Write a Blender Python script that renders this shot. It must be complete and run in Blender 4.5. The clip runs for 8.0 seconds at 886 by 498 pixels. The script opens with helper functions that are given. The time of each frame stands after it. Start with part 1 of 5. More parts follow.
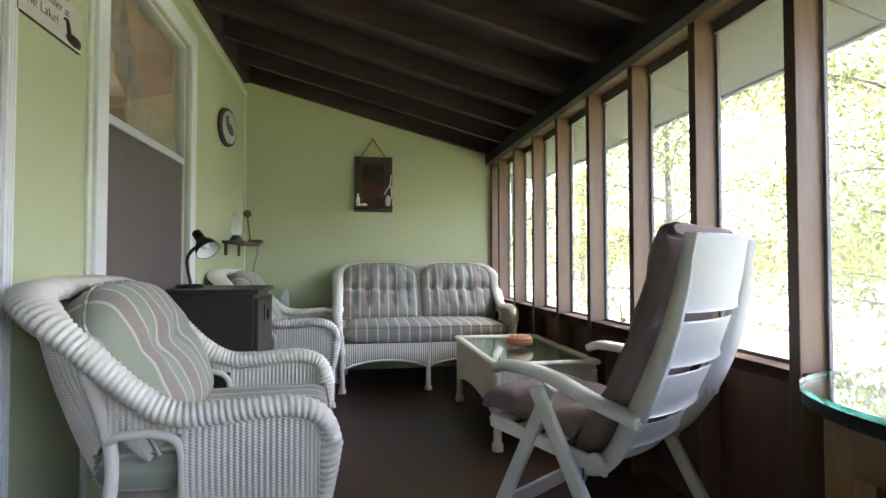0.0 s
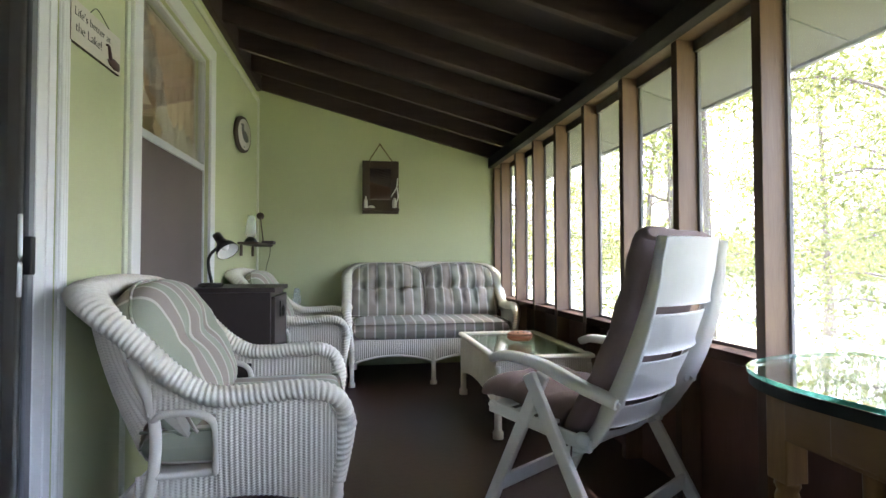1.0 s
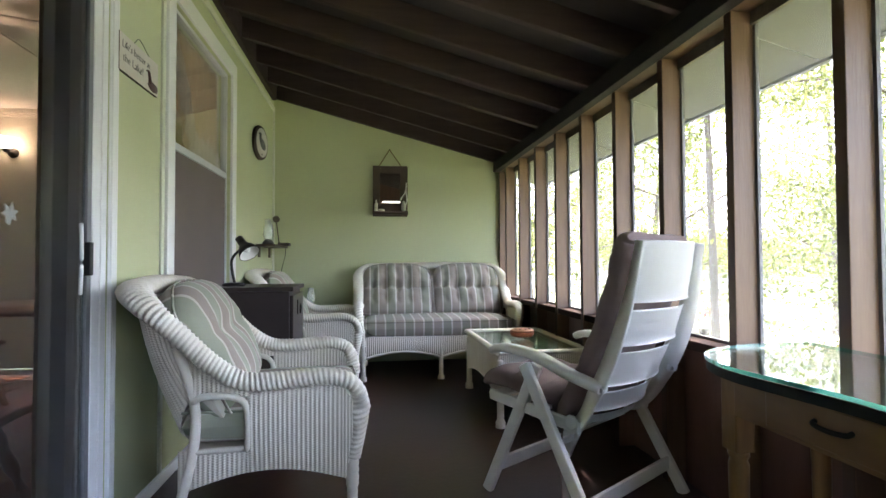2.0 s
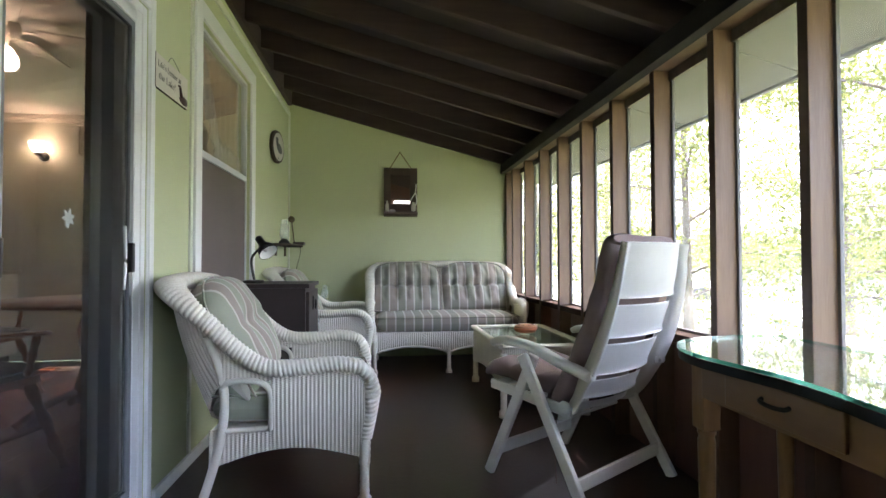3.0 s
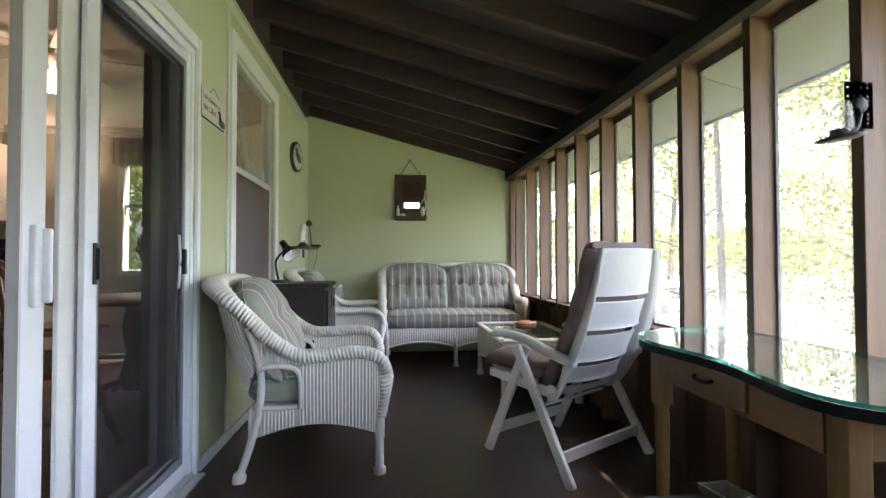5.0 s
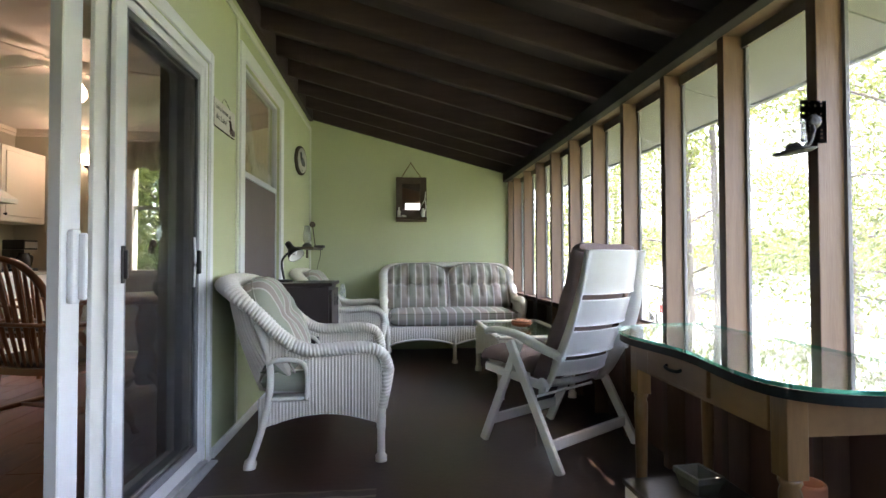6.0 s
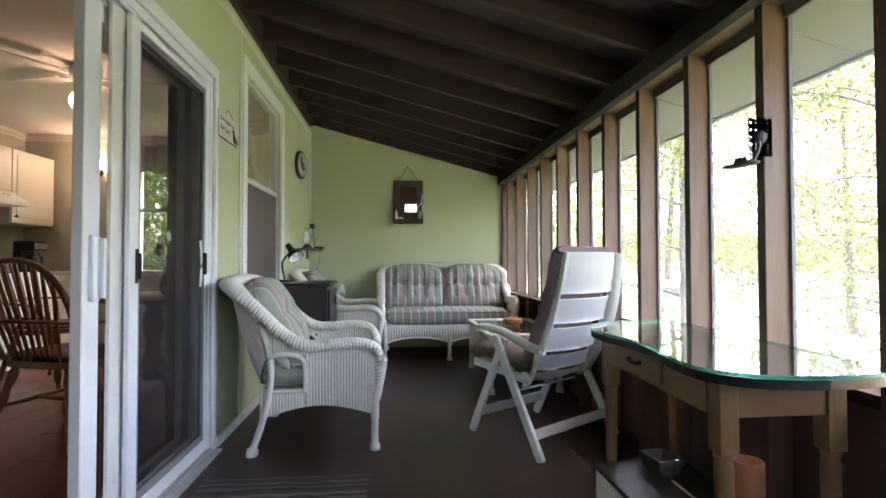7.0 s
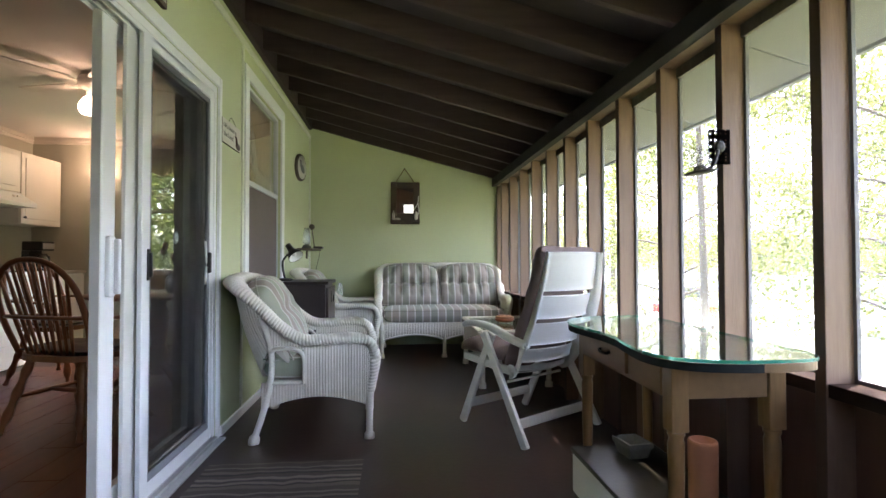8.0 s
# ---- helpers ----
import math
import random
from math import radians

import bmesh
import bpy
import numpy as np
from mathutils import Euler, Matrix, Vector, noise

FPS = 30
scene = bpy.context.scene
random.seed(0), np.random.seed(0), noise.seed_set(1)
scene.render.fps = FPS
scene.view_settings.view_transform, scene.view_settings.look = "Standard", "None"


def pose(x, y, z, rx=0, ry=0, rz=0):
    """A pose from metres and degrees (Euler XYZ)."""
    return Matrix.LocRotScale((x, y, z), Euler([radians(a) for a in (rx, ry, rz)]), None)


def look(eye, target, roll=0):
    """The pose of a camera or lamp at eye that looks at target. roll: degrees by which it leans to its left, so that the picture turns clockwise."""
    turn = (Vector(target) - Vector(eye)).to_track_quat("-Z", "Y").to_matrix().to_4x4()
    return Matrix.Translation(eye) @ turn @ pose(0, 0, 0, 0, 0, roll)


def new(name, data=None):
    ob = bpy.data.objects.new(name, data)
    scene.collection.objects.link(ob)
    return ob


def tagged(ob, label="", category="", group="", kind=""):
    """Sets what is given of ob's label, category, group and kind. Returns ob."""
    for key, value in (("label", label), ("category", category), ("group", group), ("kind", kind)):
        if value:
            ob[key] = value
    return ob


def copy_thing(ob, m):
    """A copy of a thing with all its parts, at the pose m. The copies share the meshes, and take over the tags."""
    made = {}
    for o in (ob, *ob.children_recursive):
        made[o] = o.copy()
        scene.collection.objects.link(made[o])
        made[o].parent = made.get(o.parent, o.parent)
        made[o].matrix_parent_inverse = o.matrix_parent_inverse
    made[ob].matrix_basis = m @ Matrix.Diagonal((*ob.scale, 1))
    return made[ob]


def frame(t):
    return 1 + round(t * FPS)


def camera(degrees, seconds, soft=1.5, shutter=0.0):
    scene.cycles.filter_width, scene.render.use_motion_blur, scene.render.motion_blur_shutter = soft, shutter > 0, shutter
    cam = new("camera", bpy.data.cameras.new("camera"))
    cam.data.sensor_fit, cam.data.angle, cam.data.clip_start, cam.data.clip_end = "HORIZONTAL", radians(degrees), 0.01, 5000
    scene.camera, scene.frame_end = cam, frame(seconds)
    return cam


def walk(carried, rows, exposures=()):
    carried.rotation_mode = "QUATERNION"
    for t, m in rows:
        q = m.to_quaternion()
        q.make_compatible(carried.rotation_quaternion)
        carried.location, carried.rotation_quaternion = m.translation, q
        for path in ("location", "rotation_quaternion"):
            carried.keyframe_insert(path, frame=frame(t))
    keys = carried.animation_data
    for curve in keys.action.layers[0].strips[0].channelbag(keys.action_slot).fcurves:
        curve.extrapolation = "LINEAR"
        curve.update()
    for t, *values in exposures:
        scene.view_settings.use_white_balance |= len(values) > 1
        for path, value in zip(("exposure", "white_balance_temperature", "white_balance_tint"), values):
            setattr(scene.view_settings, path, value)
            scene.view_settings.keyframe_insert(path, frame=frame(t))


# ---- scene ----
cam = camera(82.7, 8.0)
PATH = [
    (0, (0.079, 0.055, 0.979), (0.424, 2.024, 1.031), -0.0),
    (0.5, (0.068, -0.032, 0.98), (0.405, 1.939, 1.028), -0.1),
    (1, (0.06, -0.126, 0.98), (0.382, 1.848, 1.031), -0.1),
    (1.5, (0.047, -0.229, 0.983), (0.353, 1.747, 1.036), -0.2),
    (3, (0.05, -0.512, 0.988), (0.292, 1.473, 1.033), -0.1),
    (3.5, (0.046, -0.589, 0.988), (0.272, 1.397, 1.034), -0.1),
    (4, (0.043, -0.672, 0.992), (0.257, 1.316, 1.039), -0.1),
    (4.5, (0.039, -0.76, 1.000), (0.246, 1.229, 1.045), -0.1),
    (6, (0.043, -0.998, 1.009), (0.239, 0.991, 1.052), -0.1),
    (6.5, (0.062, -1.087, 1.014), (0.256, 0.903, 1.055), -0.1),
    (7, (0.09, -1.176, 1.017), (0.28, 0.814, 1.06), -0.1),
    (7.5, (0.114, -1.265, 1.018), (0.304, 0.725, 1.062), -0.1),
    (8, (0.129, -1.343, 1.013), (0.317, 0.647, 1.056), -0.1),
]
walk(cam, [(t, look(eye, target, roll)) for t, eye, target, roll in PATH], [(0.0, 4.6, 6400, 17), (8.0, 4.6, 6400, 17)])

# ---- light ----
SUN_EL, SUN_AZ = 60.0, 62.0            # height of the sun; bearing from +y towards +x
world = bpy.data.worlds.new("sky")
scene.world = world
world.use_nodes = True
wt = world.node_tree
sky = wt.nodes.new("ShaderNodeTexSky")
sky.sky_type = "NISHITA"
sky.sun_disc = False
sky.sun_elevation = radians(SUN_EL)
sky.sun_rotation = radians(SUN_AZ)
sky.dust_density = 4.0
haze = wt.nodes.new("ShaderNodeHueSaturation")          # thin summer haze whitens the sky
haze.inputs["Saturation"].default_value = 0.98
wt.links.new(sky.outputs[0], haze.inputs["Color"])
wt.links.new(haze.outputs[0], wt.nodes["Background"].inputs[0])
wt.nodes["Background"].inputs[1].default_value = 0.14
sun = new("sun", bpy.data.lights.new("sun", "SUN"))
sun.data.energy, sun.data.angle, sun.data.color = 2.5, radians(0.5), (1, 0.95, 0.86)
_d = Vector((math.sin(radians(SUN_AZ)) * math.cos(radians(SUN_EL)), math.cos(radians(SUN_AZ)) * math.cos(radians(SUN_EL)), math.sin(radians(SUN_EL))))
sun.matrix_world = look(_d * 30, (0, 0, 0))


# ---- materials ----
def mat(name, col, rough=0.6, col2=None, scale=8.0, fine=60.0, amount=0.25, bump=0.15, metal=0.0, stretch=(1, 1, 1), spec=0.5, coat=0.0):
    """A surface of two colours mixed by broad stains and fine grain, with relief."""
    m = bpy.data.materials.new(name)
    m.use_nodes = True
    nt = m.node_tree
    b = nt.nodes["Principled BSDF"]
    col2 = col2 or tuple(c * (1 - amount) for c in col)
    tc = nt.nodes.new("ShaderNodeTexCoord")
    mp = nt.nodes.new("ShaderNodeMapping")
    mp.inputs["Scale"].default_value = stretch
    nt.links.new(tc.outputs["Object"], mp.inputs[0])
    n1, n2 = nt.nodes.new("ShaderNodeTexNoise"), nt.nodes.new("ShaderNodeTexNoise")
    n1.inputs["Scale"].default_value, n2.inputs["Scale"].default_value = scale, fine
    n1.inputs["Detail"].default_value, n2.inputs["Detail"].default_value = 5, 4
    for n in (n1, n2):
        nt.links.new(mp.outputs[0], n.inputs["Vector"])
    add = nt.nodes.new("ShaderNodeMath")
    add.operation = "MULTIPLY_ADD"
    nt.links.new(n2.outputs[0], add.inputs[0])
    add.inputs[1].default_value = 0.45
    sub = nt.nodes.new("ShaderNodeMath")
    sub.operation = "MULTIPLY_ADD"
    nt.links.new(n1.outputs[0], sub.inputs[0])
    sub.inputs[1].default_value, sub.inputs[2].default_value = 1.2, -0.3
    nt.links.new(sub.outputs[0], add.inputs[2])
    mix = nt.nodes.new("ShaderNodeMix")
    mix.data_type = "RGBA"
    mix.inputs[6].default_value, mix.inputs[7].default_value = (*col, 1), (*col2, 1)
    nt.links.new(add.outputs[0], mix.inputs[0])
    nt.links.new(mix.outputs[2], b.inputs["Base Color"])
    b.inputs["Roughness"].default_value, b.inputs["Metallic"].default_value = rough, metal
    b.inputs["Specular IOR Level"].default_value = spec
    b.inputs["Coat Weight"].default_value = coat
    if bump:
        bp = nt.nodes.new("ShaderNodeBump")
        bp.inputs["Strength"].default_value, bp.inputs["Distance"].default_value = bump, 0.004
        nt.links.new(n2.outputs[0], bp.inputs["Height"])
        nt.links.new(bp.outputs[0], b.inputs["Normal"])
    m["mix"] = mix.name
    return m


def plain(name, col, rough=0.5, metal=0.0, emit=0.0, trans=0.0, ior=1.45):
    m = bpy.data.materials.new(name)
    m.use_nodes = True
    b = m.node_tree.nodes["Principled BSDF"]
    b.inputs["Base Color"].default_value = (*col, 1)
    b.inputs["Roughness"].default_value, b.inputs["Metallic"].default_value = rough, metal
    b.inputs["Transmission Weight"].default_value, b.inputs["IOR"].default_value = trans, ior
    if emit:
        b.inputs["Emission Color"].default_value, b.inputs["Emission Strength"].default_value = (*col, 1), emit
    return m


def sheer(name, col, cover, rough=0.8):
    """A fine mesh or lace: part cloth, part holes too small to see."""
    m = bpy.data.materials.new(name)
    m.use_nodes = True
    nt = m.node_tree
    b = nt.nodes["Principled BSDF"]
    b.inputs["Base Color"].default_value, b.inputs["Roughness"].default_value = (*col, 1), rough
    t = nt.nodes.new("ShaderNodeBsdfTransparent")
    mx = nt.nodes.new("ShaderNodeMixShader")
    mx.inputs[0].default_value = cover
    nt.links.new(t.outputs[0], mx.inputs[1])
    nt.links.new(b.outputs[0], mx.inputs[2])
    nt.links.new(mx.outputs[0], nt.nodes["Material Output"].inputs[0])
    return m


GREEN = mat("green wall paint", (0.54, 0.575, 0.35), 0.6, (0.49, 0.525, 0.315), 1.6, 90, bump=0.06)
TRIM_G = mat("pale green trim paint", (0.70, 0.72, 0.60), 0.5, scale=5, amount=0.12, bump=0.05)
WHITE = mat("white gloss paint", (0.82, 0.83, 0.83), 0.35, (0.75, 0.76, 0.75), 3, 50, bump=0.04)
VINYL = mat("white vinyl", (0.80, 0.81, 0.82), 0.3, (0.74, 0.75, 0.75), 4, 80, bump=0.02)
CREAM = mat("cream vinyl edge", (0.70, 0.69, 0.65), 0.45, amount=0.1, bump=0.03)
FLOOR = mat("brown floor paint", (0.066, 0.037, 0.028), 0.34, (0.030, 0.017, 0.013), 2.2, 34, bump=0.14, spec=0.32)
DARKWOOD = mat("dark stained rafters", (0.078, 0.051, 0.047), 0.6, (0.042, 0.027, 0.026), 6, 30, bump=0.3, stretch=(0.4, 6, 6), spec=0.3)
DECK = mat("dark stained roof boards", (0.050, 0.036, 0.038), 0.8, (0.029, 0.021, 0.023), 5, 30, bump=0.25, stretch=(0.5, 4, 4))
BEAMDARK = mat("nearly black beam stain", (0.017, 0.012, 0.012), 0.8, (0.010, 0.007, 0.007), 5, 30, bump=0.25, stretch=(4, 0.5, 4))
SILLDARK = mat("dark sill stain", (0.034, 0.019, 0.014), 0.8, (0.020, 0.011, 0.009), 5, 30, bump=0.25, stretch=(4, 0.6, 4), spec=0.08)
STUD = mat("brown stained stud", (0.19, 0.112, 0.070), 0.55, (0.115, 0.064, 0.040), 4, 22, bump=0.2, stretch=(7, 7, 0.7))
# darker copy of STUD: shade of the backlit inner faces, put into the colour
STUD_SHADE = mat("brown stained stud in shade", (0.085, 0.048, 0.032), 0.55, (0.055, 0.031, 0.021), 4, 25, bump=0.2, stretch=(7, 7, 0.7))
PANEL = mat("red-brown panel stain", (0.125, 0.056, 0.038), 0.5, (0.072, 0.032, 0.022), 4, 18, bump=0.2, stretch=(5, 5, 0.8))
SCREEN = sheer("insect screen", (0.25, 0.25, 0.25), 0.085)
_nt = SCREEN.node_tree
_tl, _ad = _nt.nodes.new("ShaderNodeBsdfTranslucent"), _nt.nodes.new("ShaderNodeMixShader")
_tl.inputs[0].default_value = (0.55, 0.56, 0.56, 1)
_ad.inputs[0].default_value = 0.75
_nt.links.new(_nt.nodes["Principled BSDF"].outputs[0], _ad.inputs[1])
_nt.links.new(_tl.outputs[0], _ad.inputs[2])
_nt.links.new(_ad.outputs[0], [n for n in _nt.nodes if n.type == "MIX_SHADER" and n != _ad][0].inputs[2])
SOFFIT = mat("grey soffit board", (0.125, 0.12, 0.125), 0.7, amount=0.15, scale=2, bump=0.05)
STRIP = mat("weathered grey strip", (0.13, 0.11, 0.09), 0.85, (0.06, 0.05, 0.04), 25, 90, bump=0.5)
BLACK = plain("black plastic", (0.012, 0.012, 0.013), 0.35)


# ---- building blocks ----
def bm_box(bm, lo, hi, m=None, bevel=0.0):
    r = bmesh.ops.create_cube(bm, size=1.0)
    v = r["verts"]
    lo, hi = Vector(lo), Vector(hi)
    s = Matrix.Translation((lo + hi) / 2) @ Matrix.Diagonal((*(hi - lo), 1))
    bmesh.ops.transform(bm, matrix=(m or Matrix()) @ s, verts=v)
    if bevel:
        e = list({e for x in v for e in x.link_edges})
        bmesh.ops.bevel(bm, geom=e, offset=bevel, segments=2, affect="EDGES", profile=0.5)
    return bm


def box(lo, hi, bevel=0.0, m=None):
    return bm_box(bmesh.new(), lo, hi, m, bevel)


def bm_beam(bm, a, b, w, h, up=(0, 0, 1), bevel=0.0):
    """A bar from a to b, w across and h along up."""
    a, b = Vector(a), Vector(b)
    y = (b - a).normalized()
    x = y.cross(Vector(up)).normalized()
    z = x.cross(y)
    m = Matrix((x, y, z)).transposed().to_4x4()
    m.translation = (a + b) / 2
    L = (b - a).length
    return bm_box(bm, (-w / 2, -L / 2, -h / 2), (w / 2, L / 2, h / 2), m, bevel)


def bm_sweep(bm, pts, prof, close=False, caps=True, up=(0, 0, 1)):
    """Sweeps prof(i, f) -> ring of (a, b) offsets along pts; a lies across, b along up."""
    n = len(pts)
    pts = [Vector(p) for p in pts]
    rings = []
    for i, p in enumerate(pts):
        if close:
            d = pts[(i + 1) % n] - pts[i - 1]
        else:
            d = pts[min(i + 1, n - 1)] - pts[max(i - 1, 0)]
        d.normalize()
        x = d.cross(Vector(up))
        x = x.normalized() if x.length > 1e-4 else Vector((1, 0, 0))
        z = x.cross(d)
        rings.append([bm.verts.new(p + x * a + z * b) for a, b in prof(i, i / max(n - 1, 1))])
    k = len(rings[0])
    for i in range(n if close else n - 1):
        r, q = rings[i], rings[(i + 1) % n]
        for j in range(k):
            f = bm.faces.new((r[j], r[(j + 1) % k], q[(j + 1) % k], q[j]))
            f.smooth = True
    if caps and not close:
        bm.faces.new(rings[0][::-1])
        bm.faces.new(rings[-1])
    return bm


def circ(r, seg=8, r2=None):
    r2 = r if r2 is None else r2
    return [(r * math.cos(2 * math.pi * j / seg), r2 * math.sin(2 * math.pi * j / seg)) for j in range(seg)]


def bm_tube(bm, pts, r, seg=8, close=False, up=(0, 0, 1)):
    f = r if callable(r) else (lambda t: r)
    return bm_sweep(bm, pts, lambda i, t: circ(f(t), seg), close, True, up)


def spline(pts, n):
    """n points, smoothly through pts."""
    pts = [Vector(p) for p in pts]
    P = [pts[0] * 2 - pts[1], *pts, pts[-1] * 2 - pts[-2]]
    dist = [0.0]
    for a, b in zip(pts, pts[1:]):
        dist.append(dist[-1] + (b - a).length)
    out = []
    for k in range(n):
        s = dist[-1] * k / (n - 1)
        i = max(j for j in range(len(pts) - 1) if dist[j] <= s + 1e-9)
        u = (s - dist[i]) / max(dist[i + 1] - dist[i], 1e-9)
        a, b, c, d = P[i], P[i + 1], P[i + 2], P[i + 3]
        out.append(0.5 * ((2 * b) + (c - a) * u + (2 * a - 5 * b + 4 * c - d) * u * u + (3 * b - a - 3 * c + d) * u ** 3))
    return out


def bm_lathe(bm, prof, seg=20, m=None, cap=True):
    m = m or Matrix()
    rings = [[bm.verts.new(m @ Vector((r * math.cos(2 * math.pi * j / seg), r * math.sin(2 * math.pi * j / seg), z))) for j in range(seg)] for r, z in prof]
    for r, q in zip(rings, rings[1:]):
        for j in range(seg):
            bm.faces.new((r[j], r[(j + 1) % seg], q[(j + 1) % seg], q[j])).smooth = True
    if cap:
        bm.faces.new(rings[0][::-1])
        bm.faces.new(rings[-1])
    return bm


def lathe(prof, seg=20, m=None, cap=True):
    return bm_lathe(bmesh.new(), prof, seg, m, cap)


def bm_slab(bm, outline, z0, z1):
    lo = [bm.verts.new((x, y, z0)) for x, y in outline]
    hi = [bm.verts.new((x, y, z1)) for x, y in outline]
    n = len(outline)
    bm.faces.new(lo[::-1])
    bm.faces.new(hi)
    for j in range(n):
        bm.faces.new((lo[j], lo[(j + 1) % n], hi[(j + 1) % n], hi[j]))
    return bm


def mesh_of(name, bm, material):
    bmesh.ops.recalc_face_normals(bm, faces=bm.faces)
    me = bpy.data.meshes.new(name)
    bm.to_mesh(me)
    bm.free()
    for x in (material if isinstance(material, (list, tuple)) else [material]):
        me.materials.append(x)
    return me


def part(name, bm, material, parent=None, label="", m=None):
    ob = new(name, mesh_of(name, bm, material))
    if m is not None:
        ob.matrix_basis = m
    if parent:
        ob.parent = parent
    return tagged(ob, label)


def structure(name, bm, material, label, category, parent=None):
    return tagged(part(name, bm, material, parent), label, category, "", "structure")


def thing(name, label, category, m=None, group=""):
    e = new(name)
    e.empty_display_size = 0.1
    if m is not None:
        e.matrix_basis = m
    return tagged(e, label, category, group)


# ---- the porch ----
WX, PX, EY, NEAR = -0.88, 1.36, 4.73, -2.6     # house wall, inner face of studs, end wall, near end
HEAD, SILL, POSTW, POSTD = 1.908, 0.655, 0.04, 0.09
SLOPE = 0.2615


def roof(x):
    """Height of the rafters' undersides."""
    return 2.352 - SLOPE * x


structure("floor", box((-0.98, NEAR - 0.1, -0.15), (1.55, EY + 0.12, 0.0)), FLOOR, "dark brown painted wooden porch floor, worn and slightly glossy", "floor")

# house wall with the openings of the sliding door and the window
DY0, DY1, DZ = -0.12, 1.612, 1.996
WY0, WY1, WZ0, WZ1 = 2.19, 3.19, 0.70, 2.245
w = bmesh.new()
for y0, y1, z0, z1 in ((NEAR, DY0, 0, 2.75), (DY0, DY1, DZ, 2.75), (DY1, WY0, 0, 2.75), (WY0, WY1, 0, WZ0), (WY0, WY1, WZ1, 2.75), (WY1, EY, 0, 2.75)):
    bm_box(w, (WX - 0.14, y0, z0), (WX, y1, z1))
bmesh.ops.remove_doubles(w, verts=w.verts, dist=1e-4)
structure("wall_west", w, GREEN, "light green painted house wall with a door and a window", "wall")
structure("wall_north", box((WX - 0.14, EY, 0), (1.55, EY + 0.12, 2.75)), GREEN, "light green painted end wall of the porch", "wall")
# trim on the house wall
structure("trim_rail", box((WX, 1.0, 2.44), (WX + 0.014, 4.70, 2.485), 0.003), TRIM_G, "pale green painted horizontal trim board", "trim")
structure("trim_corner", box((WX, 4.66, 0.06), (WX + 0.014, 4.70, 2.439), 0.003), TRIM_G, "pale green painted vertical trim board", "trim")
structure("trim_batten", box((WX, 2.055, 0.06), (WX + 0.012, 2.085, 2.439), 0.003), TRIM_G, "pale green painted vertical batten", "trim")
structure("baseboard", box((WX, DY1 + 0.075, 0.0), (WX + 0.015, 4.72, 0.055), 0.003), WHITE, "low off-white painted baseboard", "baseboard")

# roof: rafters, boards, ledger and eave
YS = [4.70] + [4.225 - 0.443 * i for i in range(15)]
rt = bmesh.new()
bm_beam(rt, (-1.0, (NEAR + EY) / 2, roof(-1.0) + 0.155), (1.95, (NEAR + EY) / 2, roof(1.95) + 0.155), EY - NEAR + 0.6, 0.03)
ceiling = structure("ceiling", rt, DECK, "dark brown stained sloping board ceiling", "ceiling")
for y in YS:
    r = bmesh.new()
    bm_beam(r, (-0.86, y, roof(-0.86) + 0.07), (1.93, y, roof(1.93) + 0.07), 0.04, 0.14, bevel=0.004)
    part("rafter", r, DARKWOOD, ceiling)
structure("ledger", box((WX, NEAR, 2.535), (WX + 0.04, 4.63, 2.70), 0.004), DARKWOOD, "dark stained ledger board under the rafters", "beam")
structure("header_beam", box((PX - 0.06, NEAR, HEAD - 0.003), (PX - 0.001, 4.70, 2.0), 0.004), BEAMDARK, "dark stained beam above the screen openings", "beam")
structure("header", box((PX, NEAR, HEAD), (PX + POSTD, EY, 2.0)), STUD, "brown stained header board above the screens", "beam")
soffit = structure("soffit", box((1.465, NEAR - 0.3, 1.955), (1.475, EY + 0.3, roof(1.47) - 0.001)), SOFFIT, "grey painted boards under the eave", "soffit")
for i in range(9):
    y0 = NEAR - 0.3 + 0.885 * i
    sf = bmesh.new()
    bm_beam(sf, (1.476, y0 + 0.44, roof(1.476) - 0.012), (1.928, y0 + 0.44, roof(1.928) - 0.012), 0.878, 0.012, bevel=0.002)
    part("board", sf, SOFFIT, soffit)
structure("fascia", box((1.93, NEAR - 0.3, roof(1.93) - 0.03), (1.955, EY + 0.3, roof(1.93) + 0.17)), SOFFIT, "grey painted fascia board along the eave", "fascia")

